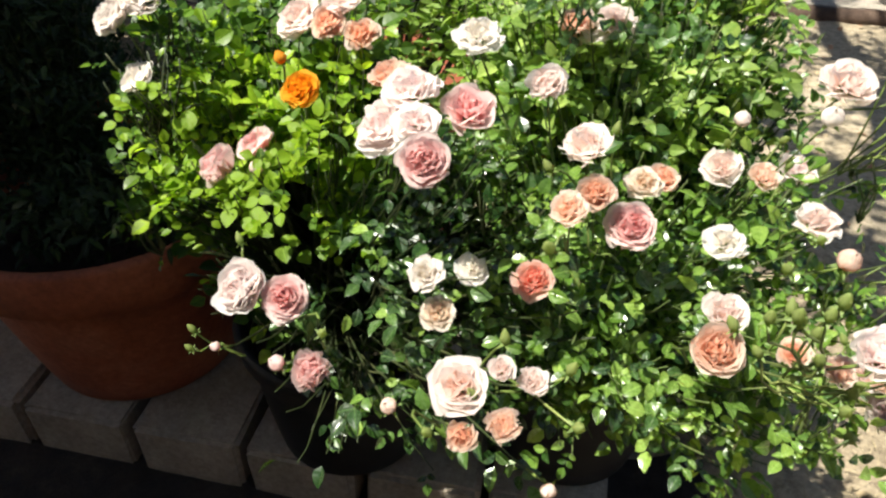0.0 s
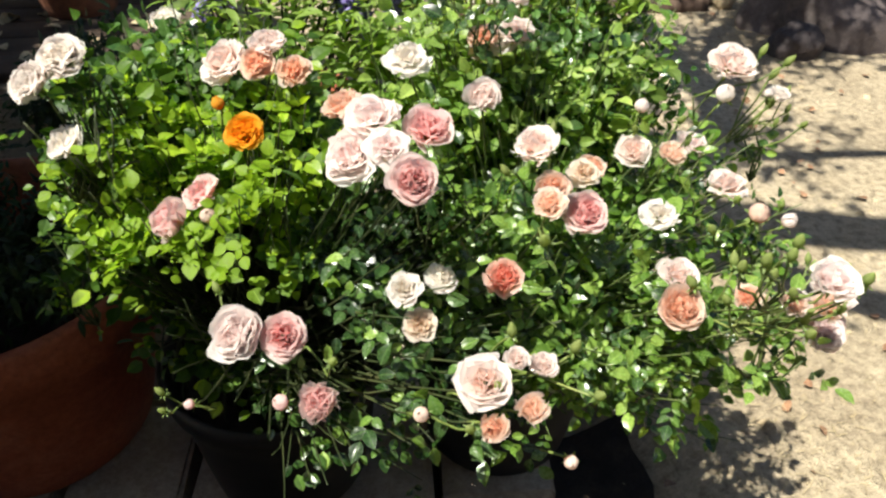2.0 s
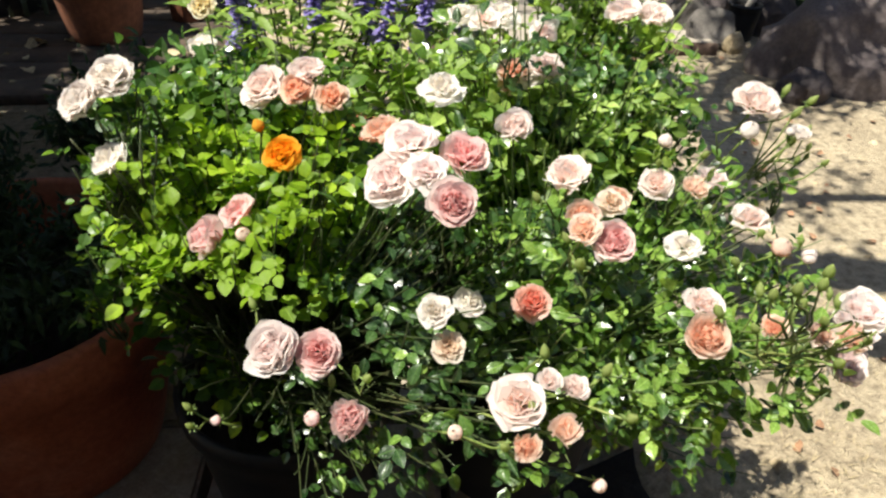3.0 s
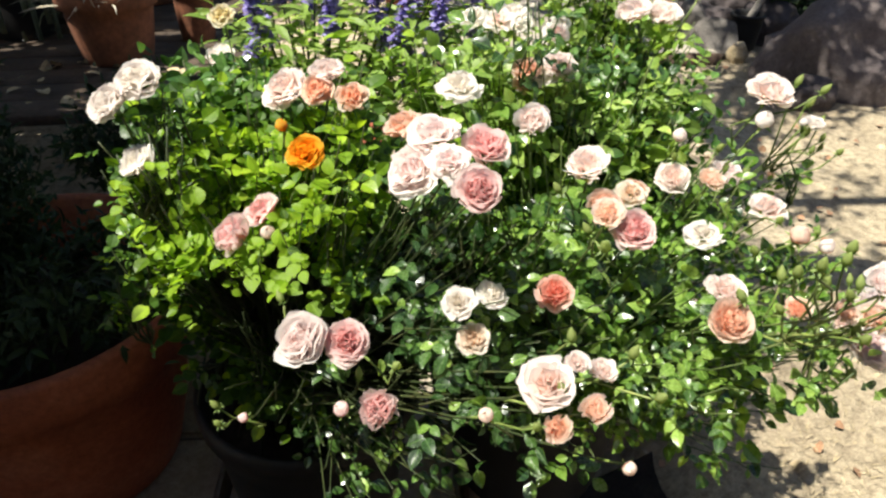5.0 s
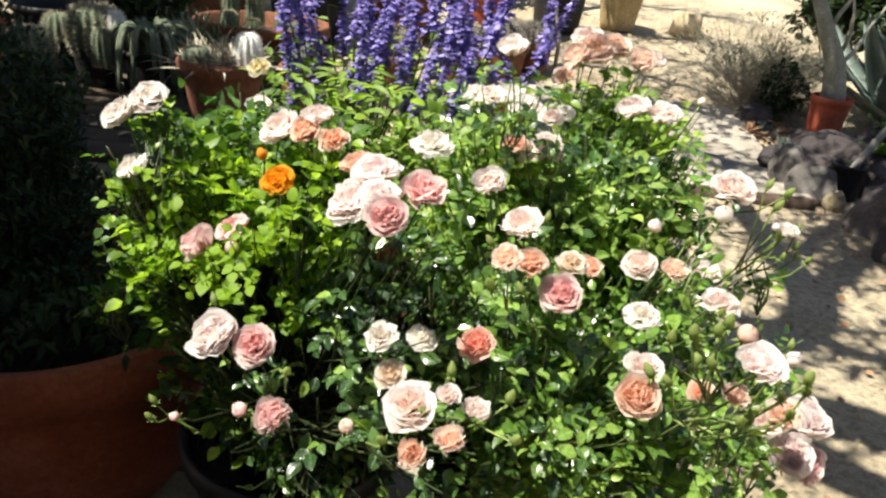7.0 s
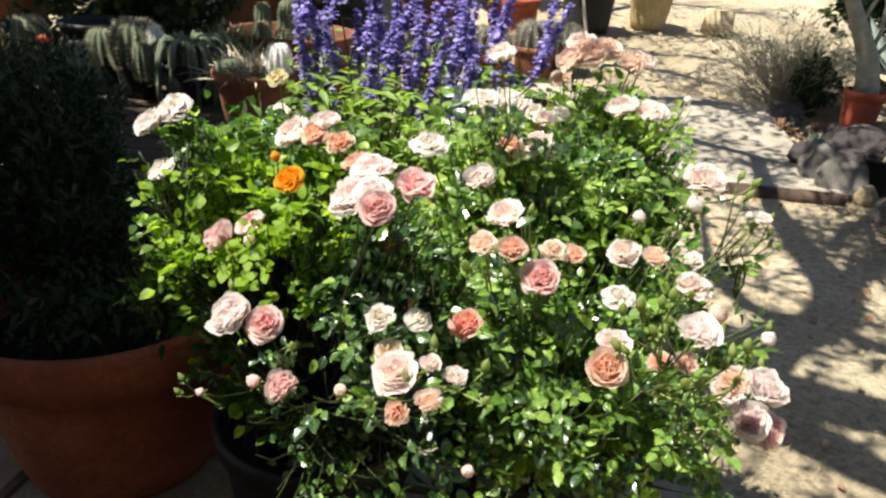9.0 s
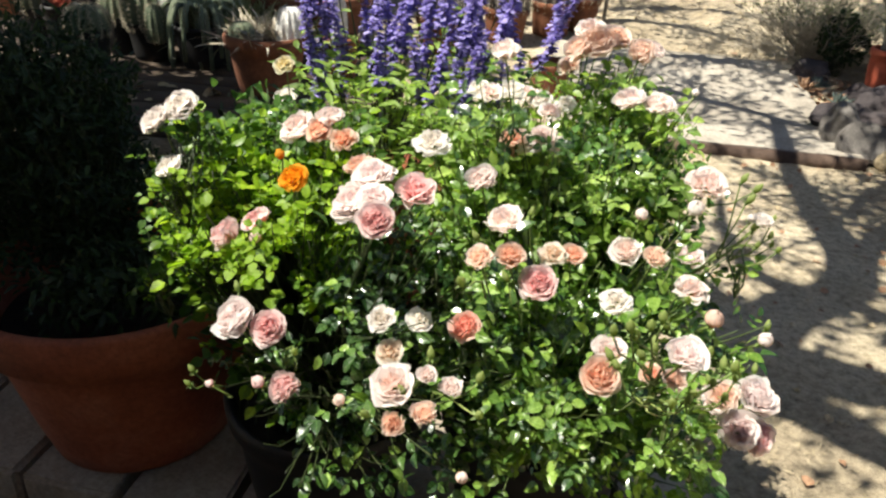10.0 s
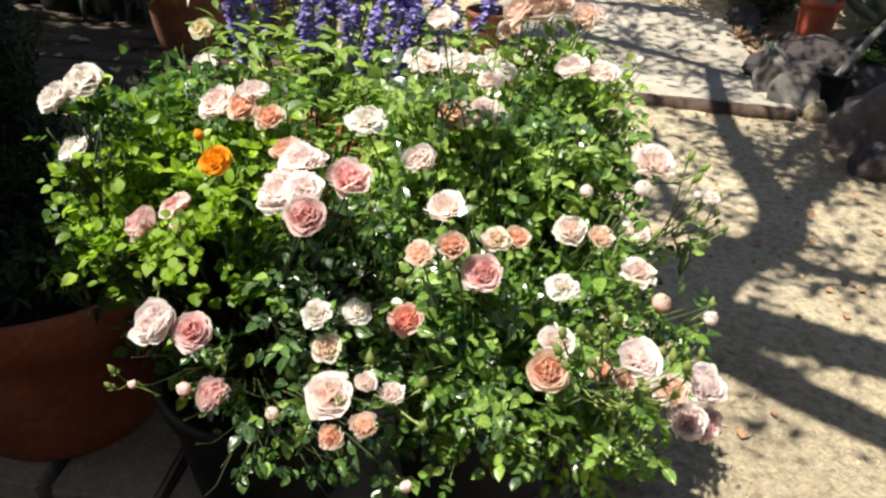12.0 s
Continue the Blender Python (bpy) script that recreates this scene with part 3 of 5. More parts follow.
def build_ground():
    def axis(c, near, far, n):
        t = np.linspace(-1, 1, n)
        return c + np.sign(t) * (near * np.abs(t) + (far - near) * np.abs(t) ** 7)
    xs, ys = axis(1.6, 3.6, 300, 190), axis(3.2, 4.4, 300, 200)
    verts = [(x, y, ground_z(x, y) + (0.014 * noise.noise((x * 2.3, y * 2.3, 0)) + 0.009 * noise.noise((x * 9, y * 9, 3)) + 0.008 * noise.noise((x * 27, y * 27, 7)))) for y in ys for x in xs]
    nx = len(xs)
    faces = [(j * nx + i, j * nx + i + 1, (j + 1) * nx + i + 1, (j + 1) * nx + i) for j in range(len(ys) - 1) for i in range(nx - 1)]

    def mat_build(nt, b):
        v = coords(nt)
        big = noise_tex(nt, v, 0.9, 5)
        small = noise_tex(nt, v, 26, 6, 0.75)
        fibre = noise_tex(nt, coords(nt, (1.0, 3.5, 1.0)), 55, 3, 0.6)
        c = ramp(nt, big, [(0.3, (0.36, 0.29, 0.2)), (0.5, (0.52, 0.435, 0.31)), (0.72, (0.66, 0.57, 0.43))])
        c = blend(nt, 1.0, c, ramp(nt, small, [(0.3, (0.36, 0.33, 0.29)), (0.52, (0.92, 0.9, 0.86)), (0.72, (1.3, 1.27, 1.2))]), 'MULTIPLY')
        c = blend(nt, ramp(nt, fibre, [(0.56, (0, 0, 0)), (0.7, (0.7, 0.7, 0.7))]), c, (0.6, 0.5, 0.34))
        nt.links.new(c, b.inputs["Base Color"])
        b.inputs["Roughness"].default_value = 0.95
        bump(nt, b, small, 1.0, 0.03)
    me = mesh_from("ground", verts, faces, mat("straw_earth", mat_build))
    tagged(put("ground", me), "sunlit straw-littered sandy earth of a garden yard", "ground", kind="structure")


build_ground()


def build_shade_strip():
    """A strip of dark soil before the block edging; its darkness stands in for shade."""
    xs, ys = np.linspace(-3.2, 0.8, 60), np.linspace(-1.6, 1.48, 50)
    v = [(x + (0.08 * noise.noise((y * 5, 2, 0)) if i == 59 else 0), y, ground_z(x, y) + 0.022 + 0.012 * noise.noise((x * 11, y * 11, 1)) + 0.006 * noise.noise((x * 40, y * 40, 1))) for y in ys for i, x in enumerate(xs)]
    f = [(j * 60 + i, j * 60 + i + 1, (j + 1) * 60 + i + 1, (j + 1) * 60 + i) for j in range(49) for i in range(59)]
    tagged(put("ground_bed", mesh_from("bed", v, f, M_SOIL)), "dark soil strip before the block edging, its darkness standing in for shade", "garden bed", kind="structure")


build_shade_strip()


def build_slab():
    """A weathered concrete slab, set as a low step across the path."""
    bm = bmesh.new()
    nx, ny = 24, 18
    rows = []
    for j in range(ny + 1):
        row = []
        for i in range(nx + 1):
            u, w = i / nx, j / ny
            x = 0.55 + 2.04 * u + 0.1 * w + 0.02 * noise.noise((w * 5, 1, 0))
            y = 4.66 - 0.1 * u + 1.95 * w + 0.02 * noise.noise((u * 5, 0, 0))
            row.append(bm.verts.new((x, y, ground_z(x, y) + 0.075 - 0.03 * w + 0.006 * noise.noise((x * 4, y * 4, 2)))))
        rows.append(row)
    for a, b in zip(rows, rows[1:]):
        for i in range(nx):
            bm.faces.new((a[i], a[i + 1], b[i + 1], b[i]))
    ext = bmesh.ops.extrude_face_region(bm, geom=bm.faces[:])
    bmesh.ops.translate(bm, verts=[g for g in ext["geom"] if isinstance(g, bmesh.types.BMVert)], vec=(0, 0, -0.14))
    bmesh.ops.reverse_faces(bm, faces=bm.faces[:])
    bmesh.ops.recalc_face_normals(bm, faces=bm.faces[:])
    me = bpy.data.meshes.new("slab")
    bm.to_mesh(me)
    bm.free()
    me.materials.append(M_SLAB)
    ob = tagged(put("pavement", me), "pale weathered concrete slab with a rusty front edge", "slab", kind="structure")
    bm = bmesh.new()
    bmesh.ops.create_cube(bm, size=1, matrix=pose(1.58, 4.59, 0.012, 0, 0, -2.9) @ Matrix.Diagonal((2.06, 0.05, 0.12, 1)))
    bmesh.ops.subdivide_edges(bm, edges=[e for e in bm.edges if e.calc_length() > 1], cuts=24)
    for v in bm.verts:
        v.co += Vector((0, 0.008 * noise.noise((v.co.x * 3, 0, 0)), 0.008 * noise.noise((v.co.x * 4, 5, 0))))
    bmesh.ops.bevel(bm, geom=[e for e in bm.edges if e.calc_face_angle(0) > 1], offset=0.008, segments=2, affect='EDGES')
    part("edge_board", bm, M_SLAB_EDGE, ob, "rust-brown weathered edging board")


build_slab()


def block_mesh(seed):
    r = np.random.default_rng(seed)
    bm = bmesh.new()
    bmesh.ops.create_cube(bm, size=1, matrix=Matrix.Diagonal((0.286, 0.36, 0.19, 1)))
    bmesh.ops.bevel(bm, geom=bm.edges[:], offset=0.011, segments=2, affect='EDGES')
    for v in bm.verts:
        v.co += Vector(r.normal(0, 0.0025, 3))
    me = bpy.data.meshes.new("block")
    bm.to_mesh(me)
    bm.free()
    me.materials.append(M_BLOCK)
    return me


def build_edging():
    """Concrete blocks laid side by side, on which the large pots stand."""
    wall = tagged(new("wall_edging"), "low edging of grey concrete blocks under the pots", "block edging", kind="structure")
    meshes = [block_mesh(i) for i in range(4)]
    for row in range(2):
        for i in range(7 + row):
            x = -1.47 + 0.312 * i + (0.15 if row else 0)
            y = 1.53 - 0.115 * (x + 0.4) * (1 if x < 0 else 0.8) + row * 0.372 - 0.065
            m = pose(x, y, -0.098 + rng.normal(0, 0.003), rng.normal(0, 0.6), rng.normal(0, 0.6), -6.5 + rng.normal(0, 1.2))
            put("block", meshes[(i * 3 + row) % 4], wall, "", m)


build_edging()

# ---- pots ----


def pot(name, label, at, r_rim, r_base, height, material, rim_h=0.08, lip=0.025, soil=True, category="plant pot", group="", turn=0.0, base_z=0.0):
    """A tapered pot with a rolled rim, hollow, with soil inside."""
    ob = thing(name, label, category, group, at, turn)
    wall = 0.022 if r_rim > 0.3 else 0.012
    r_under = r_base + (r_rim - lip - r_base) * (height - rim_h) / height
    prof = [(r_base * 0.94, 0.0), (r_base, 0.008)]
    for k in range(1, 6):
        t = k / 5
        prof.append((r_base + (r_under - r_base) * t + 0.01 * r_rim * math.sin(math.pi * t), (height - rim_h) * t))
    prof += [(r_rim - lip * 0.25, height - rim_h + 0.004), (r_rim - lip * 0.1, height - rim_h * 0.5), (r_rim, height - 0.012), (r_rim - 0.006, height - 0.002), (r_rim - wall, height), (r_rim - wall - 0.008, height - 0.012),
             (r_under - wall, height - rim_h), (r_base + (r_under - r_base) * 0.4 - wall, height * 0.4), (r_base * 0.5, height * 0.38)]
    part("body", lathe(prof, 56 if r_rim > 0.3 else 36, 0.004), material, ob)
    if soil:
        part("soil", lathe([(0.02, height - rim_h * 1.25), (r_under * 0.5, height - rim_h * 1.15), (r_under - wall * 0.9, height - rim_h * 1.3), (r_under - wall * 0.9, height - rim_h * 1.6), (0.02, height - rim_h * 1.6)], 28, 0.02), M_SOIL, ob, "dark potting soil")
    return ob


pot("terracotta_pot", "large reddish-brown terracotta pot in shade on concrete blocks", (-0.78, 1.66, 0.0), 0.415, 0.27, 0.57, M_TERRA, 0.13, 0.03)
pot("nursery_pot", "large black plastic nursery pot under the pink roses", (-0.13, 1.42, 0.0), 0.255, 0.19, 0.4, M_BLACK_PLASTIC, 0.06, 0.016, group="black nursery pots")
pot("nursery_pot", "black plastic nursery pot hidden beneath the rose bush", (0.42, 1.45, 0.0), 0.255, 0.19, 0.4, M_BLACK_PLASTIC, 0.06, 0.016, group="black nursery pots")
pot("terracotta_pot", "terracotta pot half hidden behind the rose foliage", (-0.1, 1.91, 0.0), 0.22, 0.16, 0.78, M_TERRA, 0.09, 0.02)

# ---- the rose bushes ----


def build_rose(name, label, base, flowers, extra, leaf_size, material, young, near_count, near, footprint, drop=(0.02, 0.3), shape=ROSE_LEAF, pairs=2, gap=0.055, group="rose bushes", stem_r=0.0028, fresh_share=0.3, tufts=(), lit_at=None, gaps=-0.1, inner=0, stem=M_STEM):
    ob = thing(name, label, "rose bush", group)
    leaves = Leaves()
    base = np.array(base, float)
    knots = np.array([f[0] for f in flowers])
    for place, radius, kind, form, face in flowers:
        end = set_bloom(ob, place, radius, kind, form, face)
        a = base + (*rng.normal(0, 0.04, 2), 0)
        if kind == "green":
            q = min((np.array(g[0]) for g in flowers if g[2] != "green"), key=lambda g: np.linalg.norm(g - end))
            a = q + (base - q) * 0.09 - (0, 0, 0.02)
            cane(None, a, end, 0.03, 0.0017, 0.0012, 5, parent=ob, material=M_STALK)
            continue
        pts = cane(None, a, end, 0.22, stem_r * 1.1, stem_r * 0.38, parent=ob, material=stem)
        put("stalk", mesh_from("stalk", *tube_data([pts[-2] * 0.6 + pts[-1] * 0.4, pts[-1] * 0.6 + pts[-2] * 0.4, pts[-1]], stem_r * 0.62, stem_r * 0.55, 6), M_STALK), ob)
        dress(leaves, pts[:-1], leaf_size, 0.32, gap * 0.75, pairs)
    for _ in range(extra):
        x, y = footprint()
        z = surface_height(x, y, knots) - rng.uniform(*drop)
        a = base + (*rng.normal(0, 0.06, 2), 0)
        pts = cane(None, a, (x, y, z), 0.2, stem_r, stem_r * 0.3, parent=ob, material=stem)
        dress(leaves, pts, leaf_size, 0.42, gap, pairs)
    for _ in range(inner):
        x, y = footprint()
        z = surface_height(x, y, knots) - rng.uniform(0.13, 0.42)
        pts = cane(None, base + (*rng.normal(0, 0.06, 2), 0), (x, max(y, 0.86), z), 0.12, stem_r, stem_r * 0.3, 7, parent=ob, material=stem)
        dress(leaves, pts, leaf_size * 1.15, 0.35, gap * 0.8, pairs)
    for c, r, n in tufts:
        for _ in range(n):
            d = unit(rng.normal(0, 1, 3)) * r * rng.random() ** 0.4
            pts = cane(None, np.array(c) - (0, 0, r * 1.6), np.array(c) + d, r * 0.5, 0.002, 0.001, 6, parent=ob, material=stem)
            dress(leaves, pts, leaf_size * 0.8, 0.4, gap * 0.7, pairs)
    leaves.split(near_count, shape, material, L_LIME_ONE if young is L_LIME else L_ROSE_ONE, ob, near, fresh=young, share=fresh_share, lit_at=lit_at, near_fresh=None if young is L_LIME else L_YOUNG_ONE, gaps=gaps)
    return ob


def fl(x, y, z, r, kind, form, face=None):
    if face is None:
        face = ((x - 0.2) * 0.6, (y - 1.15) * 0.9 - 0.25, 0.8)
    return ((x, y, z), r, kind, form, face)


F = "rosette"
front_left = [
    fl(-0.09, 0.804, 1.022, 0.034, "blush", F, (-0.35, -0.65, 0.7)),
    fl(-0.042, 0.798, 1.018, 0.029, "pink", F, (0.15, -0.8, 0.6)),
    fl(-0.012, 0.765, 0.943, 0.026, "pink", "cup", (0, -0.7, 0.7)),
    fl(-0.052, 0.775, 0.938, 0.013, "pink", "bud", (-0.5, -0.4, 0.7)),
    fl(-0.184, 0.9, 0.815, 0.010, "pink", "bud", (-0.9, -0.3, 0.3)),
    fl(0.15, 0.677, 1.043, 0.033, "pale", "full", (-0.1, -0.7, 0.75)),
    fl(0.156, 0.652, 1.008, 0.017, "peach", "cup", (0.1, -0.9, 0.2)),
    fl(0.192, 0.65, 1.028, 0.0185, "apricot", "cup", (0.1, -0.45, 0.9)),
    fl(0.218, 0.703, 1.028, 0.0175, "pale", "cup", (0.3, -0.3, 0.9)),
    fl(0.088, 0.670, 1.016, 0.011, "apricot", "bud", (-0.3, -0.6, 0.8)),
    fl(0.243, 0.652, 0.934, 0.011, "apricot", "bud", (0, -0.9, 0.2)),
    fl(0.188, 0.70, 1.045, 0.015, "pale", "cup", (0.1, -0.3, 0.9)),
]
front_mid = [
    fl(0.225, 0.884, 0.995, 0.029, "rust", "cup", (-0.15, -0.6, 0.75)),
    fl(0.099, 0.881, 0.996, 0.026, "white", "open", (-0.3, -0.5, 0.7)),
    fl(0.153, 0.920, 0.974, 0.026, "white", "open", (0.4, -0.4, 0.7)),
    fl(0.117, 0.864, 0.949, 0.026, "faded", "open", (0, -0.7, 0.7)),
    fl(0.102, 0.815, 1.189, 0.028, "pink", F, (0.1, -0.75, 0.5)),
    fl(0.047, 0.921, 1.163, 0.037, "blush", F, (-0.5, -0.6, 0.6)),
    fl(0.075, 0.945, 1.196, 0.037, "blush", "full", (-0.1, -0.3, 0.95)),
    fl(0.137, 0.94, 1.178, 0.034, "pink", "cup", (0.3, -0.5, 0.8)),
    fl(0.086, 0.893, 1.184, 0.03, "blush", "open", (0.1, -0.6, 0.8)),
    fl(0.045, 0.99, 1.187, 0.028, "peach", "cup", (-0.4, 0.1, 0.9)),
]
right_side = [
    fl(0.266, 0.937, 1.147, 0.032, "pale", "cup", (-0.2, -0.25, 0.95)),
    fl(0.237, 0.794, 1.163, 0.021, "apricot", "cup", (-0.2, -0.6, 0.8)),
    fl(0.278, 0.90, 1.11, 0.024, "peach", "cup", (0.1, -0.6, 0.7)),
    fl(0.344, 0.965, 1.088, 0.026, "faded", "open", (0.1, -0.4, 0.9)),
    fl(0.383, 1.029, 1.053, 0.024, "peach", "cup", (0.4, -0.5, 0.8)),
    fl(0.324, 0.895, 1.074, 0.031, "pink", F, (0.0, -0.75, 0.65)),
    fl(0.478, 1.1, 1.034, 0.032, "pale", "full", (0.0, -0.65, 0.75)),
    fl(0.518, 1.058, 1.048, 0.025, "apricot", "cup", (0.3, -0.4, 0.9)),
    fl(0.597, 1.143, 1.010, 0.032, "blush", "cup", (0.4, -0.3, 0.8)),
    fl(0.559, 0.972, 1.046, 0.032, "pale", "open", (0.1, -0.2, 1.0)),
    fl(0.443, 0.93, 1.037, 0.03, "white", "open", (-0.1, -0.25, 1.0)),
    fl(0.503, 1.152, 1.076, 0.016, "pale", "bud", (0.2, -0.2, 1)),
]
right_low = [
    fl(0.411, 0.784, 1.007, 0.03, "peach", F, (0.0, -0.75, 0.65)),
    fl(0.425, 0.828, 1.018, 0.029, "pale", "cup", (0.1, -0.1, 1.0)),
    fl(0.468, 0.656, 1.147, 0.026, "blush", "full", (0.3, -0.3, 0.9)),
    fl(0.549, 0.727, 1.042, 0.023, "apricot", "cup", (-0.1, -0.5, 0.85)),
    fl(0.622, 0.8, 0.99, 0.033, "blush", F, (0.5, -0.3, 0.8)),
    fl(0.596, 0.762, 0.963, 0.031, "blush", "full", (0.1, -0.85, 0.5)),
    fl(0.632, 0.79, 0.932, 0.03, "pink", "cup", (0.5, -0.6, 0.3)),
    fl(0.700, 1.000, 0.947, 0.017, "pale", "bud", (0.6, -0.2, 0.7)),
    fl(0.588, 0.93, 1.02, 0.02, "peach", "bud", (0.2, -0.4, 0.8)),
    fl(0.565, 1.048, 1.188, 0.038, "pale", "full", (0.15, -0.35, 0.9)),
    fl(0.553, 1.027, 1.153, 0.018, "white", "bud", (-0.1, -0.6, 0.7)),
    fl(0.674, 1.08, 1.12, 0.02, "white", "cup", (0.4, -0.2, 0.9)),
    fl(0.655, 1.075, 1.125, 0.009, "white", "bud", (-0.1, -0.1, 1)),
    fl(0.466, 0.75, 1.045, 0.018, "peach", "cup", (-0.2, -0.3, 0.9)),
    fl(0.478, 0.7, 1.08, 0.017, "apricot", "cup", (0.1, -0.5, 0.8)),
    fl(0.566, 0.78, 0.992, 0.024, "pale", "cup", (-0.1, -0.5, 0.8)),
]
# a spray of closed buds on the shoot that leans over the path
right_low += [fl(x, y, z, 0.85 * r, "green", "bud", (0.8 * (x - 0.46), -0.3, 0.9)) for x, y, z, r in [
    (0.41, 0.68, 1.156, 0.012), (0.43, 0.675, 1.164, 0.011), (0.445, 0.69, 1.166, 0.012), (0.395, 0.69, 1.143, 0.011), (0.42, 0.69, 1.14, 0.012), (0.5, 0.68, 1.135, 0.01),
    (0.531, 0.68, 1.118, 0.012), (0.54, 0.69, 1.098, 0.011), (0.539, 0.7, 1.06, 0.01), (0.5, 0.7, 1.05, 0.011), (0.515, 0.685, 1.09, 0.01), (0.45, 0.71, 1.11, 0.011), (0.66, 1.07, 1.11, 0.01), (0.69, 1.07, 1.1, 0.009), (0.695, 1.09, 1.12, 0.009), (0.67, 1.06, 1.085, 0.009), (0.7, 1.08, 1.08, 0.008)]]

centre_back = [
    fl(0.226, 1.049, 1.159, 0.028, "pale", "cup", (0, -0.5, 0.85)),
    fl(0.300, 1.26, 1.155, 0.036, "white", "open", (0, -0.3, 0.95)),
    fl(0.275, 1.27, 1.13, 0.022, "peach", "cup", (-0.1, -0.7, 0.6)),
    fl(0.326, 1.25, 1.165, 0.032, "pale", "cup", (0.2, -0.4, 0.9)),
    fl(0.272, 1.245, 1.162, 0.028, "peach", "cup", (-0.2, -0.5, 0.85)),
    fl(0.352, 1.275, 1.15, 0.028, "pale", "open", (0.3, -0.3, 0.9)),
    fl(0.139, 1.12, 1.188, 0.038, "white", "open", (0.1, -0.2, 1.0)),
]


def spread(cx, cy, rx, ry):
    def pick():
        while True:
            u, v = rng.uniform(-1, 1, 2)
            if u * u + v * v < 1:
                return cx + rx * u, cy + ry * v
    return pick


def green_buds(blooms, count):
    """Closed green buds on short stalks beside the blooms."""
    out = []
    for _ in range(count):
        (x, y, z), r, _, _, _ = blooms[int(rng.integers(len(blooms)))]
        a, q = rng.uniform(0, 6.28), r + rng.uniform(0.012, 0.05)
        d = (q * math.cos(a), q * math.sin(a))
        out.append(fl(x + d[0], y + d[1], z + rng.uniform(-0.025, 0.012), rng.uniform(0.008, 0.012), "green", "bud", (d[0] * 12, d[1] * 12 - 0.2, 0.8)))
    return out


build_rose("rose_bush", "pale pink and apricot shrub rose in full bloom, glossy dark leaves", (-0.1, 1.38, 0.33), front_left + front_mid + green_buds(front_left, 10), 120, 0.0255, L_ROSE, L_ROSE_YOUNG, 280,
           (0.15, 0.55, 1.15), spread(0.1, 0.98, 0.25, 0.26), (0.01, 0.18), fresh_share=0.12, inner=70, tufts=[((0.08, 1.17, 0.95), 0.1, 22), ((0.18, 1.16, 0.95), 0.09, 16), ((0.12, 1.2, 0.86), 0.1, 22), ((0.22, 1.22, 0.88), 0.08, 12), ((0.0, 1.2, 0.86), 0.08, 12)])
build_rose("rose_bush", "pale pink shrub rose with apricot buds spreading over the path", (0.4, 1.38, 0.33), right_side + right_low + centre_back + green_buds(right_side + right_low[:16], 30), 215, 0.025, L_ROSE, L_ROSE_YOUNG, 260,
           (0.4, 0.5, 1.2), spread(0.42, 1.02, 0.28, 0.31), (0.01, 0.2), fresh_share=0.68, inner=80, stem=M_FRESH_CANE, tufts=[((0.57, 0.8, 0.92), 0.06, 7), ((0.62, 0.95, 0.97), 0.055, 7), ((0.56, 1.1, 1.0), 0.06, 7), ((0.66, 1.06, 1.06), 0.045, 5), ((0.5, 0.74, 1.0), 0.05, 5)])

left_blooms = [
    fl(-0.077, 1.057, 1.129, 0.03, "orange", F, (-0.1, -0.6, 0.8)),
    fl(-0.105, 1.08, 1.155, 0.012, "orange", "bud", (-0.2, -0.2, 1)),
    fl(-0.175, 0.999, 1.042, 0.032, "pink", "cup", (-0.8, -0.2, 0.6)),
    fl(-0.141, 1.045, 1.05, 0.031, "pink", "cup", (-0.6, -0.1, 0.8)),
    fl(-0.135, 1.02, 1.03, 0.014, "apricot", "bud", (0.2, -0.6, 0.7)),
    fl(-0.28, 1.11, 1.215, 0.035, "white", F, (0.0, -0.5, 0.8)),
    fl(-0.315, 1.09, 1.192, 0.031, "white", F, (-0.5, -0.5, 0.7)),
    fl(-0.29, 1.068, 1.122, 0.03, "white", "cup", (-0.4, -0.4, 0.8)),
    fl(-0.101, 1.168, 1.175, 0.04, "pale", F, (-0.5, -0.4, 0.8)),
    fl(-0.056, 1.138, 1.182, 0.026, "peach", F, (0, -0.75, 0.6)),
    fl(-0.010, 1.123, 1.178, 0.028, "peach", "open", (0.3, -0.6, 0.7)),
    fl(-0.04, 1.16, 1.2, 0.03, "pale", "cup", (0.1, -0.2, 1)),
    fl(-0.23, 1.514, 1.113, 0.03, "white", "cup", (0, -0.5, 0.8)),
    fl(-0.208, 1.442, 1.208, 0.026, "cream", "open", (0, -0.7, 0.6)),
]
# bright leaves set where this bush is lit, deep ones where it is shaded
build_rose("rose_bush", "lime-leaved rose with an orange bloom and white blooms", (-0.17, 1.45, 0.33), left_blooms, 330, 0.022, L_LIME_DEEP, L_LIME, 200,
           (-0.15, 0.8, 1.2), spread(-0.145, 1.15, 0.175, 0.22), (-0.01, 0.14), ROUND_LEAF, 2, 0.031, fresh_share=0.42, gaps=-0.22, inner=110, lit_at=((-0.13, 1.02, 1.03), 0.2), tufts=[((-0.29, 1.09, 1.12), 0.06, 12), ((-0.3, 1.07, 1.1), 0.04, 9), ((-0.25, 1.06, 1.15), 0.045, 10), ((-0.27, 1.13, 1.16), 0.05, 9), ((-0.3, 1.12, 1.06), 0.05, 8), ((-0.34, 1.09, 0.9), 0.06, 9), ((-0.32, 1.07, 1.0), 0.05, 6)])

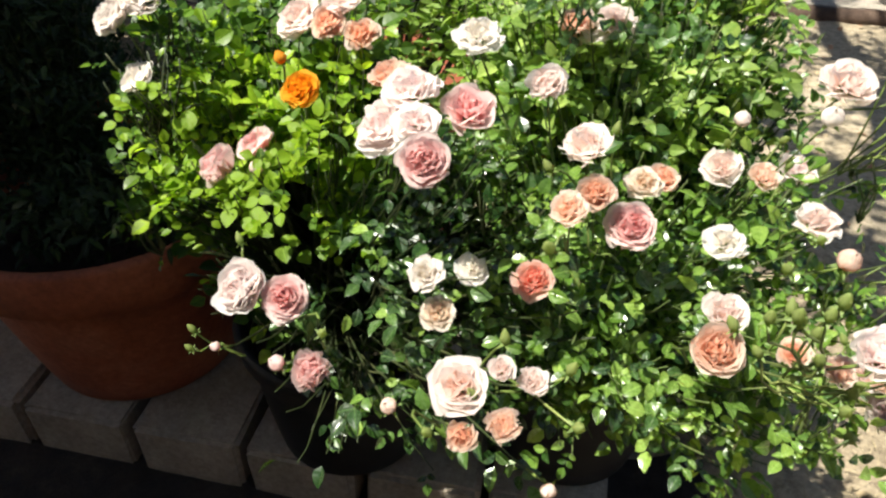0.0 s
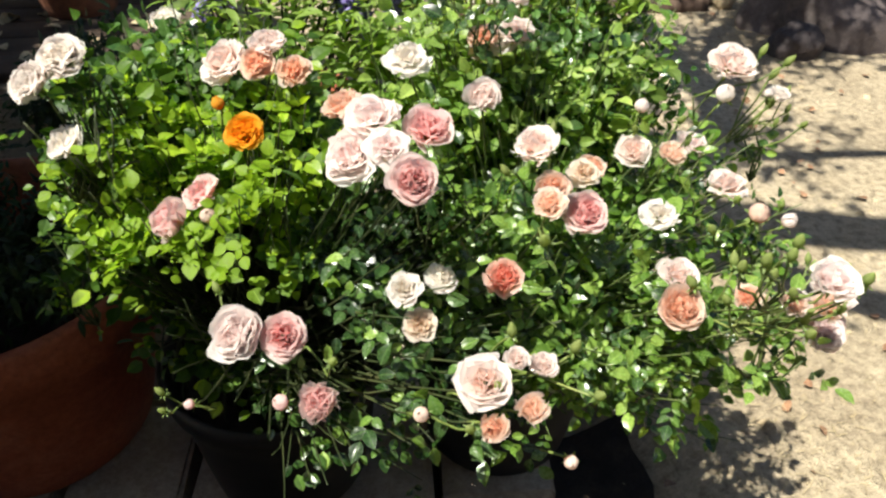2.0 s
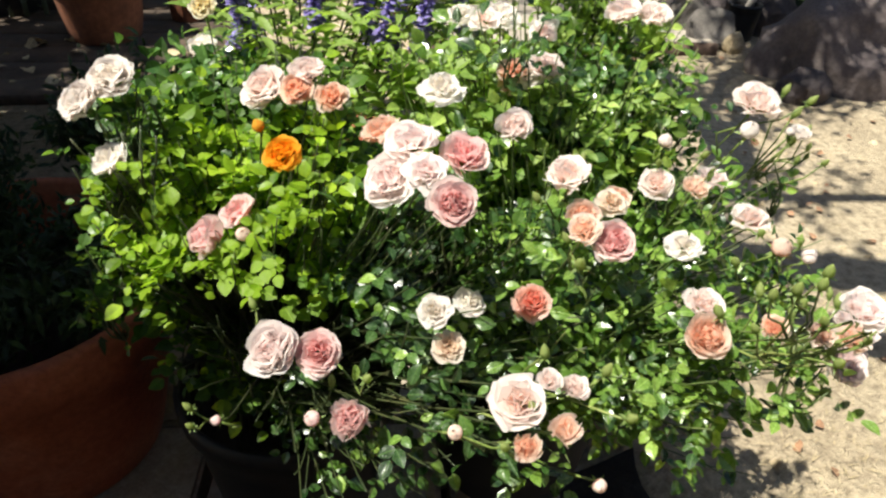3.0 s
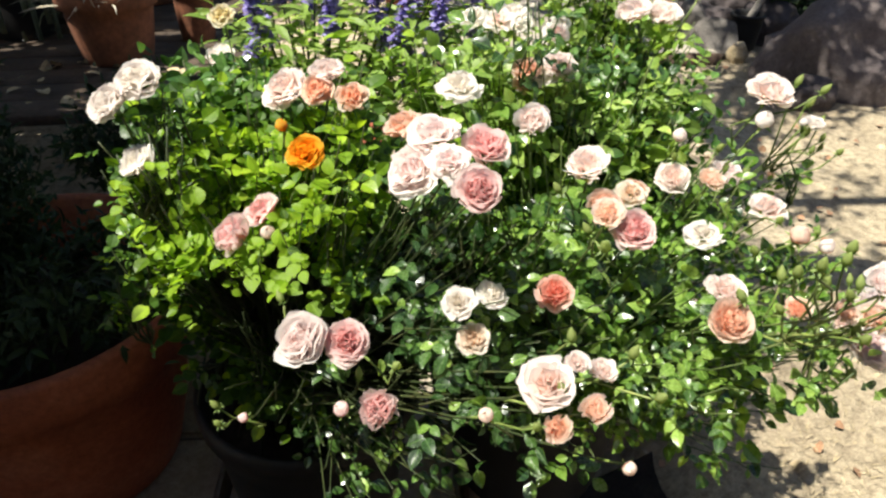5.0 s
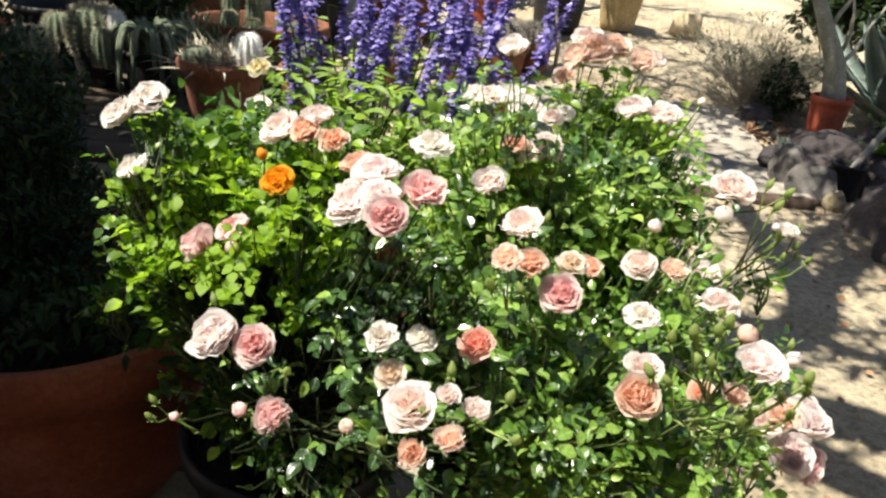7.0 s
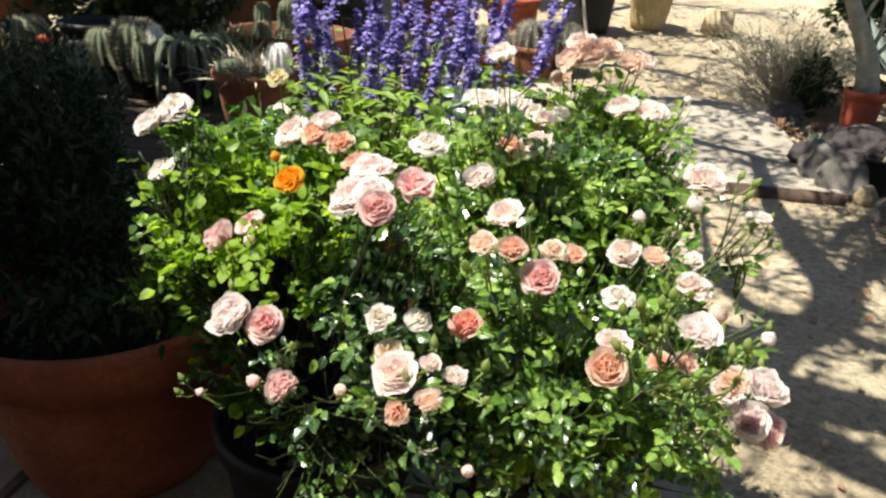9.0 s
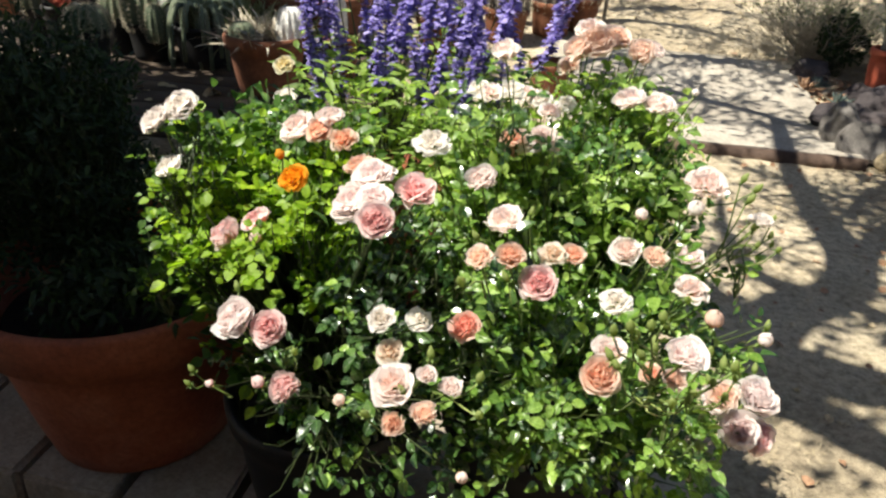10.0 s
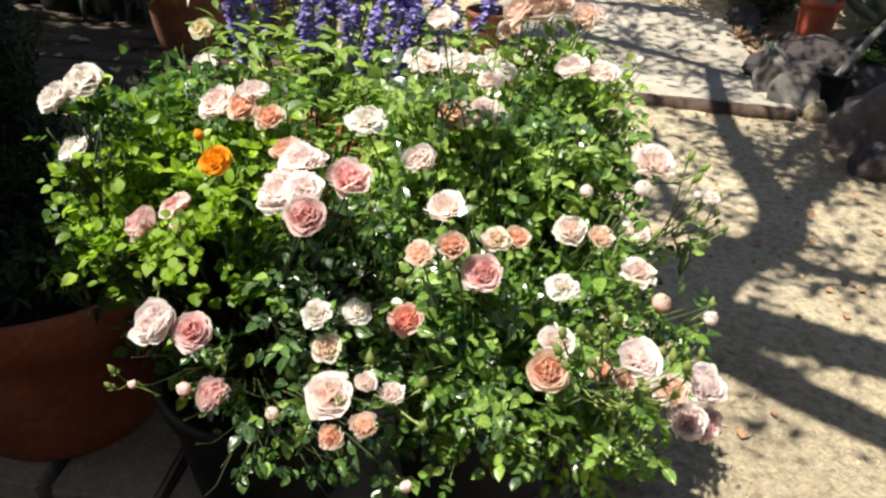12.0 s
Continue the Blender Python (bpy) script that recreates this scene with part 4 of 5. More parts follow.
back_blooms = [
    fl(0.243, 1.19, 1.327, 0.026, "pale", "cup", (0, -0.4, 0.9)),
    fl(0.42, 1.467, 1.3, 0.045, "apricot", F, (0, -0.7, 0.7)),
    fl(0.455, 1.475, 1.305, 0.034, "apricot", F, (0.3, -0.6, 0.7)),
    fl(0.405, 1.5, 1.315, 0.034, "pale", F, (-0.2, -0.4, 0.9)),
    fl(0.385, 1.46, 1.28, 0.032, "apricot", "cup", (-0.5, -0.6, 0.6)),
    fl(0.376, 1.508, 1.236, 0.028, "apricot", "cup", (-0.4, -0.5, 0.6)),
    fl(0.505, 1.45, 1.285, 0.034, "apricot", "cup", (0.3, -0.6, 0.7)),
    fl(0.53, 1.46, 1.29, 0.028, "pale", "cup", (0.5, -0.4, 0.7)),
    fl(0.48, 1.35, 1.22, 0.034, "pale", "cup", (-0.1, -0.3, 0.95)),
    fl(0.536, 1.347, 1.215, 0.032, "pale", "cup", (0.2, -0.3, 0.95)),
    fl(0.224, 1.255, 1.24, 0.03, "pale", "open", (0, -0.3, 0.9)),
    fl(0.2, 1.33, 1.225, 0.028, "white", "open", (-0.1, -0.4, 0.9)),
    fl(0.335, 1.31, 1.2, 0.026, "pale", "open", (0, -0.4, 0.9)),
    fl(0.37, 1.4, 1.19, 0.026, "white", "open", (0.2, -0.4, 0.9)),
    fl(0.26, 1.30, 1.235, 0.032, "white", "open", (0.1, -0.3, 0.9)),
    fl(0.326, 1.502, 1.165, 0.03, "white", "open", (0, -0.4, 0.9)),
    fl(0.29, 1.40, 1.2, 0.03, "pale", "open", (0, -0.4, 0.9)),
    fl(0.40, 1.52, 1.16, 0.012, "magenta", "bud", (0, -0.5, 0.8)),
    fl(0.60, 1.36, 1.24, 0.01, "white", "bud", (0.4, 0, 0.9)),
]
build_rose("rose_bush", "taller apricot and cream rose on long canes behind the front bushes", (0.38, 1.52, 0.33), back_blooms, 300, 0.028, L_SAGE, L_ROSE_YOUNG, 80,
           (0.35, 1.2, 1.4), spread(0.36, 1.4, 0.28, 0.25), (0.035, 0.24), ROSE_LEAF, 2, 0.05, fresh_share=0.15, gaps=-0.25, inner=70, stem=M_FRESH_CANE, tufts=[((0.44, 1.47, 1.2), 0.08, 14), ((0.48, 1.45, 1.24), 0.06, 9), ((0.39, 1.46, 1.23), 0.05, 7), ((0.53, 1.42, 1.2), 0.05, 6), ((0.25, 1.2, 1.25), 0.06, 7)])


def small_shrub(name, label, base, centre, radii, count, size, material, shape, near_count=60, stems_n=24, category="shrub", jitter=0.3, upper=-0.35, pairs=0):
    """A shrub of fine shoots from a base, leaves along the outer part of each."""
    ob = thing(name, label, category)
    stems, leaves = Heap(), Leaves()
    c, r = np.array(centre, float), np.array(radii, float)
    per = max(1, count // stems_n)
    for _ in range(stems_n):
        d = rng.normal(0, 1, 3)
        d /= np.linalg.norm(d)
        if d[2] < upper:
            d[2] = -d[2]
        tip = c + d * r * rng.uniform(0.72, 1.05)
        pts = cane(stems, np.array(base) + (*rng.normal(0, 0.03, 2), 0), tip, 0.15, 0.004, 0.0012)
        dirs = np.diff(pts, axis=0)
        for _ in range(per):
            t = rng.uniform(0.3, 1.0) ** 0.6 * (len(pts) - 1.001)
            i = int(t)
            p = pts[i] + dirs[i] * (t - i) + rng.normal(0, 0.022, 3)
            x = unit(unit(dirs[i]) * 0.6 + rng.normal(0, 0.7, 3))
            leaves.add(p, x, unit(np.array((0, 0, 1)) + rng.normal(0, jitter + 0.2, 3)), size * rng.uniform(0.7, 1.25))
    tagged(put("twig_mass", stems.mesh("twig_mass", M_STEM), ob), kind="stuff")
    leaves.split(near_count, shape, material, material, ob, c + (0, -r[1], r[2]))
    return ob


small_shrub("shrub", "dense bush of small dark green glossy leaves among the roses", (0.46, 1.42, 0.33), (0.47, 1.36, 0.98), (0.2, 0.17, 0.19), 5200, 0.02, L_DARK, ROSE_LEAF, 100, 110)
small_shrub("shrub", "leafy dark green bush behind the white roses", (-0.2, 1.5, 0.33), (-0.24, 1.4, 1.06), (0.12, 0.1, 0.1), 1100, 0.03, L_DARK, ROSE_LEAF, 40, 40)
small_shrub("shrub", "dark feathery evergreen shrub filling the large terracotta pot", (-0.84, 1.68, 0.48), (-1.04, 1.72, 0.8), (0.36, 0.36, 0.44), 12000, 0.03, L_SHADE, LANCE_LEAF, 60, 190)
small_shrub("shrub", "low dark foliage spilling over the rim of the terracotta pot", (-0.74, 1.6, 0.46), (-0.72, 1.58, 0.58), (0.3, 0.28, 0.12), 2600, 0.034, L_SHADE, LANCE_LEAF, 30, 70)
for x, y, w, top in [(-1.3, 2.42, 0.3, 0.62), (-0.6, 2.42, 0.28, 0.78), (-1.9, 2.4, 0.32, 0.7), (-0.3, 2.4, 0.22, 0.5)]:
    pot("flower_pot", "black plastic pot of dark foliage in the shade", (x, y, 0.0), 0.16, 0.12, 0.26, M_BLACK_PLASTIC, 0.03, 0.006, group="shaded pots")
    small_shrub("shrub", "dark leafy potted plant in the shade", (x, y, 0.2), (x, y, top * 0.68), (w, w * 0.85, top * 0.36), 2200, 0.04, L_SHADE, LANCE_LEAF, 0, 70)

# ---- salvia ----


def build_salvia():
    ob = thing("salvia", "clump of blue-violet salvia spikes above fresh green leaves", "salvia")
    leaves = Leaves()
    base = np.array((-0.08, 1.87, 0.7))
    fl_v, fl_f = [(0, 0.1, 0), (0, -0.1, 0), (0.45, 0.28, 0.1), (0.45, -0.28, 0.1), (0.9, 0.3, -0.25), (0.9, -0.3, -0.25), (0.55, 0, 0.35)], [(0, 1, 3, 2), (2, 3, 5, 4), (2, 6, 3), (0, 6, 1)]
    for k in range(48):
        a, q = k * 2.39996 + rng.normal(0, 0.4), math.sqrt((k + 0.5) / 48)
        x, y = 0.05 + 0.29 * q * math.cos(a), 1.66 + 0.2 * q * math.sin(a)
        top = rng.uniform(1.24, 1.47) + 0.15 * (y - 1.66)
        length = rng.uniform(0.1, 0.24)
        tip = np.array((x + rng.normal(0, 0.04), y + rng.normal(0, 0.04), top))
        root = np.array((x, y, top - length))
        pts = cane(None, base + (0.3 * (x - base[0]), 0.3 * (y - base[1]), 0), root, 0.2, 0.003, 0.0018, parent=ob, material=M_STEM)
        dress_n = 7
        for i in range(dress_n):
            t = rng.uniform(0.35, 0.98) * (len(pts) - 1.001)
            j = int(t)
            p = pts[j] + (pts[j + 1] - pts[j]) * (t - j)
            d = rng.uniform(0, 6.28)
            leaves.add(p, unit((math.cos(d), math.sin(d), rng.uniform(-0.1, 0.7))), unit((0, 0, 1) + rng.normal(0, 0.3, 3)), rng.uniform(0.03, 0.052))
        spike = put("flower_spike", mesh_from("spike", *tube_data([root, (root + tip) / 2, tip], 0.0022, 0.001, 5), M_SALVIA_STEM), ob)
        pos, xd, nr, sz = [], [], [], []
        whorls = int(length / 0.0105)
        for w in range(whorls):
            t = (w + 0.5) / whorls
            c = root + (tip - root) * t
            for i in range(8):
                th = 6.283 * i / 8 + w * 0.45 + rng.normal(0, 0.2)
                o = np.array((math.cos(th), math.sin(th), 0.0))
                pos.append(c + o * 0.002 + (0, 0, rng.normal(0, 0.002)))
                xd.append(unit(o + (0, 0, rng.uniform(0.1, 0.9))))
                nr.append(unit((0, 0, 1) + rng.normal(0, 0.3, 3)))
                sz.append((0.0195 - 0.008 * t) * rng.uniform(0.7, 1.25) * (0.45 if rng.random() < 0.2 else 1))
        tagged(put("floret_mass", scatter_mesh("floret_mass", fl_v, fl_f, pos, xd, nr, sz, M_SALVIA), spike), kind="stuff")
    for _ in range(1500):
        a, q = rng.uniform(0, 6.28), math.sqrt(rng.random())
        p = np.array((0.05 + 0.31 * q * math.cos(a), 1.62 + 0.24 * q * math.sin(a), rng.uniform(0.85, 1.2)))
        d = rng.uniform(0, 6.28)
        leaves.add(p, unit((math.cos(d), math.sin(d), rng.uniform(-0.2, 0.8))), unit((0, 0, 1) + rng.normal(0, 0.35, 3)), rng.uniform(0.03, 0.052))
    leaves.split(120, LANCE_LEAF, L_SAGE, L_SAGE, ob, (0, 1.35, 1.2))


build_salvia()

# ---- stones ----


def stone(name, label, at, size, material, seed, rough=0.25, turn=0.0, category="rock"):
    bm = bmesh.new()
    bmesh.ops.create_icosphere(bm, subdivisions=4, radius=1)
    for v in bm.verts:
        n = v.co.normalized()
        k = 1 + rough * noise.noise(n * 1.3 + Vector((seed * 3.1, 0, 0))) + rough * 0.5 * noise.noise(n * 3.1 + Vector((0, seed * 2.7, 0))) + 0.06 * noise.noise(n * 9 + Vector((0, 0, seed)))
        q = n * k
        v.co = Vector((q.x * size[0], q.y * size[1], q.z * size[2]))
    me = bpy.data.meshes.new(name)
    bm.to_mesh(me)
    bm.free()
    me.materials.append(material)
    me.polygons.foreach_set("use_smooth", [True] * len(me.polygons))
    ob = tagged(put(name, me), label, category)
    ob.matrix_basis = pose(*at, 0, 0, turn)
    return ob


def flat_rock(at):
    """A broken slab of stone that stands tilted against its neighbour."""
    bm = bmesh.new()
    ring = [(-0.17, -0.1), (-0.12, -0.15), (0.13, -0.14), (0.17, -0.05), (0.155, 0.11), (0.02, 0.15), (-0.1, 0.13), (-0.175, 0.03)]
    low = [bm.verts.new((x, y, -0.04)) for x, y in ring]
    top = [bm.verts.new((x * 0.94, y * 0.94, 0.035 + 0.1 * x * y)) for x, y in ring]
    bm.faces.new(low[::-1])
    bm.faces.new(top)
    for k in range(len(ring)):
        m = (k + 1) % len(ring)
        bm.faces.new((low[k], low[m], top[m], top[k]))
    bmesh.ops.bevel(bm, geom=bm.edges[:], offset=0.012, segments=2, affect='EDGES')
    me = bpy.data.meshes.new("rock")
    bm.to_mesh(me)
    bm.free()
    me.materials.append(M_ROCK_GREY)
    ob = tagged(put("rock", me), "grey flat-faced slab of rock tilted beside the path slab", "rock")
    ob.matrix_basis = pose(*at, 52, 4, -6)


stone("boulder", "large purple-grey boulder on the straw ground", (3.5, 4.22, 0.06), (0.78, 0.46, 0.46), M_BOULDER, 2, 0.3, 12)
stone("rock", "dark rounded rock before the boulder", (2.76, 3.76, 0.06), (0.15, 0.13, 0.12), M_ROCK, 5, 0.2)
flat_rock((2.64, 4.72, 0.125))
stone("rock", "grey rock leaning against the flat one", (2.58, 4.97, 0.12), (0.15, 0.12, 0.17), M_ROCK_GREY, 11, 0.3, 40)
stone("pebble", "small tan stone on the straw by the black pot", (2.755, 4.58, 0.05), (0.07, 0.055, 0.08), M_PEBBLE, 4, 0.25, 0, "stone")
stone("rock", "dark mounded rock behind the flat rock", (2.75, 5.25, 0.1), (0.26, 0.18, 0.14), M_ROCK, 9, 0.3)
stone("rock", "round dark stone beside the dry shrub", (2.78, 6.25, 0.2), (0.16, 0.13, 0.12), M_ROCK, 13, 0.2)

pot("flower_pot", "small black plastic pot holding a leaning stick", (2.94, 4.86, 0.0), 0.12, 0.095, 0.25, M_BLACK_PLASTIC, 0.03, 0.008)
pot("flower_pot", "bright red terracotta pot beneath the agave", (3.24, 5.95, ground_z(3.24, 5.95) + 0.1), 0.165, 0.125, 0.3, M_TERRA_RED, 0.06, 0.012)


def stick(name, label, pts, r0, r1, material, category="stick"):
    ob = put(name, mesh_from(name, *tube_data(pts, r0, r1, 10), material))
    return tagged(ob, label, category)


stick("branch", "grey weathered branch leaning out of the black pot", [(2.9, 4.85, 0.08), (3.0, 4.88, 0.28), (3.12, 4.92, 0.48), (3.32, 5.0, 0.72), (3.52, 5.1, 0.95)], 0.028, 0.02, M_STICK)

# ---- dry shrub, agave, succulents ----


def dry_shrub():
    ob = thing("dry_shrub", "leafless grey-tan twiggy shrub", "shrub")
    h = Heap()
    base = np.array((2.9, 6.7, 0.2))
    for _ in range(280):
        d = unit(rng.normal(0, 1, 3) * (1, 0.8, 0.7) + (0.15, 0, 0.8))
        tip = base + d * rng.uniform(0.45, 1.0) * (1.15, 0.9, 1.0)
        tip[2] = max(tip[2], 0.25)
        mid = base + (tip - base) * 0.45 + rng.normal(0, 0.05, 3)
        pts = bezier(base + (*rng.normal(0, 0.04, 2), 0), mid, mid + rng.normal(0, 0.05, 3), tip, 6)
        h.add(*tube_data(pts, 0.0045, 0.0016, 4))
        for _ in range(6):
            i = int(rng.integers(2, 5))
            e = pts[i] + unit(d + rng.normal(0, 0.5, 3)) * rng.uniform(0.1, 0.3)
            h.add(*tube_data([pts[i], (pts[i] + e) / 2 + rng.normal(0, 0.015, 3), e], 0.003, 0.0012, 3))
    tagged(put("twig_mass", h.mesh("twig_mass", M_DRY), ob), kind="stuff")
    pos = [np.array(v) for v in h.v[::9] if v[2] > 0.55]
    pos = [pos[int(k)] for k in rng.integers(0, len(pos), 2600)]
    me = scatter_mesh("leaf_mass", *ROUND_LEAF, [p + rng.normal(0, 0.02, 3) for p in pos], rng.normal(0, 1, (len(pos), 3)), rng.normal(0, 1, (len(pos), 3)) + (0, 0, 1), rng.uniform(0.012, 0.024, len(pos)), L_GREY)
    tagged(put("leaf_mass", me, ob, "tiny grey-green leaves"), kind="stuff")


dry_shrub()


def blade(length, width, thick, curl, n=7):
    """A thick tapered succulent leaf along x, channelled above."""
    v, f = [], []
    for i in range(n + 1):
        t = i / n
        w = width * (0.55 + 0.9 * t - 1.45 * t * t) * (1 if t < 1 else 0) + 0.002
        z = curl * length * t * t
        x = length * t
        th = thick * (1 - t) + 0.002
        v += [(x, w, z + th * 0.5), (x, 0, z), (x, -w, z + th * 0.5), (x, 0, z - th)]
    for i in range(n):
        a = 4 * i
        for k in range(4):
            f.append((a + k, a + (k + 1) % 4, a + 4 + (k + 1) % 4, a + 4 + k))
    f += [(3, 2, 1, 0), (4 * n, 4 * n + 1, 4 * n + 2, 4 * n + 3)]
    return v, f


def rosette_plant(name, label, at, count, length, width, material, lo, hi, category, curl=0.1, thick=0.02):
    ob = thing(name, label, category, at=at)
    meshes = [mesh_from("blade", *blade(length * s, width, thick, c), material) for s, c in ((1.0, curl), (0.85, curl * 0.4), (0.92, -curl * 0.5))]
    for i in range(count):
        f = i / max(1, count - 1)
        m = pose(0, 0, 0.02, 0, -(lo + (hi - lo) * f + rng.normal(0, 4)), i * 137.5 + rng.normal(0, 8))
        put("leaf", meshes[i % 3], ob, "", m @ Matrix.Diagonal((1 - 0.25 * f, 1, 1, 1)))
    return ob


rosette_plant("agave", "large blue-grey agave with broad upright blades", (4.0, 6.35, 0.25), 26, 1.25, 0.19, M_AGAVE, 12, 80, "agave", 0.12, 0.04)
for k, (x, y, s) in enumerate([(2.66, 5.95, 0.16), (2.86, 5.75, 0.13), (3.02, 5.62, 0.15), (2.8, 6.05, 0.12)]):
    rosette_plant("succulent", "pale dusty rosette succulent among dry leaves", (x, y, ground_z(x, y)), 16, s, 0.03, M_AGAVE if k % 2 else M_DEAD, 8, 65, "succulent", 0.15, 0.012)
rosette_plant("succulent", "small fresh green rosette plant beside the branch", (3.18, 4.95, 0.3), 22, 0.12, 0.03, L_SAGE, 5, 70, "succulent", -0.1, 0.006)
stone("rock", "rough rock under the small green plant", (3.2, 4.98, 0.14), (0.2, 0.16, 0.17), M_ROCK, 21, 0.3)
potted = thing("succulent_tree", "thick pale grey trunk with bare twigs growing in the red pot", "succulent")
put("trunk", mesh_from("trunk", *tube_data([(3.26, 5.97, 0.4), (3.25, 5.99, 0.55), (3.2, 6.0, 0.75), (3.08, 6.03, 0.98), (2.93, 6.06, 1.25), (2.85, 6.1, 1.6)], 0.105, 0.035, 14), M_PALE_BARK), potted)
for q in ([(3.2, 6.0, 0.78), (3.24, 6.0, 0.95), (3.22, 6.0, 1.15), (3.12, 6.0, 1.4)], [(3.22, 6.0, 0.72), (3.34, 6.02, 0.88), (3.4, 6.05, 1.05), (3.55, 6.1, 1.3)], [(3.08, 6.03, 0.98), (3.12, 6.0, 1.15), (3.2, 6.0, 1.3), (3.2, 6.0, 1.55)]):
    put("twig", mesh_from("twig", *tube_data(q, 0.02, 0.008, 8), M_PALE_BARK), potted)
stone("rock", "low dark rock beneath the red pot", (3.16, 5.5, 0.12), (0.32, 0.2, 0.17), M_ROCK, 31, 0.3)
stone("rock", "flat dark stone that props up the red pot", (3.25, 5.95, ground_z(3.25, 5.95) + 0.03), (0.26, 0.22, 0.09), M_ROCK, 33, 0.2)
pot("plant_pot", "wide dark plastic pot of soil behind the leaning branch", (3.62, 5.28, 0.02), 0.25, 0.19, 0.36, M_BLACK_PLASTIC, 0.05, 0.012)
# dark shrub mass added behind the agave where there is only shade
for x, y, w, top in [(4.9, 7.4, 0.8, 1.5), (5.5, 6.2, 0.7, 1.4), (4.3, 8.3, 0.6, 1.2)]:
    small_shrub("filler_shrub", "dark green shrub added behind the agave in place of shade", (x, y, ground_z(x, y)), (x, y, ground_z(x, y) + top * 0.55), (w, 0.6, top * 0.5), 2600, 0.09, L_SHADE, ROUND_LEAF, 0, 80)
# rock added to darken the foot of the agave
stone("rock", "dark rock added at the foot of the agave", (3.6, 5.6, 0.15), (0.3, 0.22, 0.2), M_ROCK, 35, 0.3)
small_shrub("shrub", "low dark green shrub beside the red pot", (3.02, 6.4, 0.15), (3.02, 6.4, 0.42), (0.24, 0.2, 0.24), 700, 0.05, L_SHADE, ROUND_LEAF, 0, 40)
# shrub added to darken the area by the branch, as shade
small_shrub("shrub", "dark shrub added for shade beside the leaning branch", (3.45, 5.1, 0.05), (3.45, 5.1, 0.35), (0.3, 0.24, 0.3), 900, 0.045, L_SHADE, ROUND_LEAF, 0, 50)

# ---- distant pots ----
stick("stake", "bare grey stick standing among the path pots", [(1.13, 7.15, ground_z(1.13, 7.15)), (1.13, 7.15, 0.56), (1.01, 7.17, 1.04)], 0.022, 0.014, M_STICK)
pot("urn", "squat yellow-ochre clay pot at the end of the path", (2.1, 9.3, ground_z(2.1, 9.3)), 0.29, 0.2, 0.5, M_YELLOW_CLAY, 0.07, 0.015)
pot("plant_pot", "large dark glazed pot beside the yellow one", (1.3, 8.9, ground_z(1.3, 8.9)), 0.33, 0.26, 0.55, M_BLACK_PLASTIC, 0.06, 0.015)
stick("tree_stump", "cut pale tree stump at the path's end", [(2.95, 9.3, ground_z(2.95, 9.3) - 0.02), (2.95, 9.3, ground_z(2.95, 9.3) + 0.28)], 0.2, 0.17, M_PEBBLE, "tree stump")

# ---- cactus benches ----


def bench(name, label, x0, x1, y0, y1, z):
    ob = thing(name, label, "plant bench")
    n = max(3, int((y1 - y0) / 0.17))
    w = (y1 - y0) / n
    for i in range(n):
        bm = bmesh.new()
        bmesh.ops.create_cube(bm, size=1, matrix=pose((x0 + x1) / 2, y0 + w * (i + 0.5), z - 0.02, rng.normal(0, 0.5), 0, rng.normal(0, 0.2)) @ Matrix.Diagonal((x1 - x0, w - 0.012, 0.04, 1)))
        bmesh.ops.bevel(bm, geom=bm.edges[:], offset=0.005, segments=1, affect='EDGES')
        part("plank", bm, M_BENCH, ob)
    for x in (x0 + 0.1, x1 - 0.1):
        for y in (y0 + 0.08, y1 - 0.08):
            g = ground_z(x, y)
            bm = bmesh.new()
            bmesh.ops.create_cube(bm, size=1, matrix=pose(x, y, (g + z - 0.05) / 2) @ Matrix.Diagonal((0.09, 0.09, z - 0.03 - g + 0.02, 1)))
            bmesh.ops.bevel(bm, geom=bm.edges[:], offset=0.006, segments=1, affect='EDGES')
            part("leg", bm, M_BENCH, ob)
    return ob


bench("plant_bench", "low wooden bench crowded with potted cacti", -2.9, -0.35, 2.72, 4.6, 0.54)


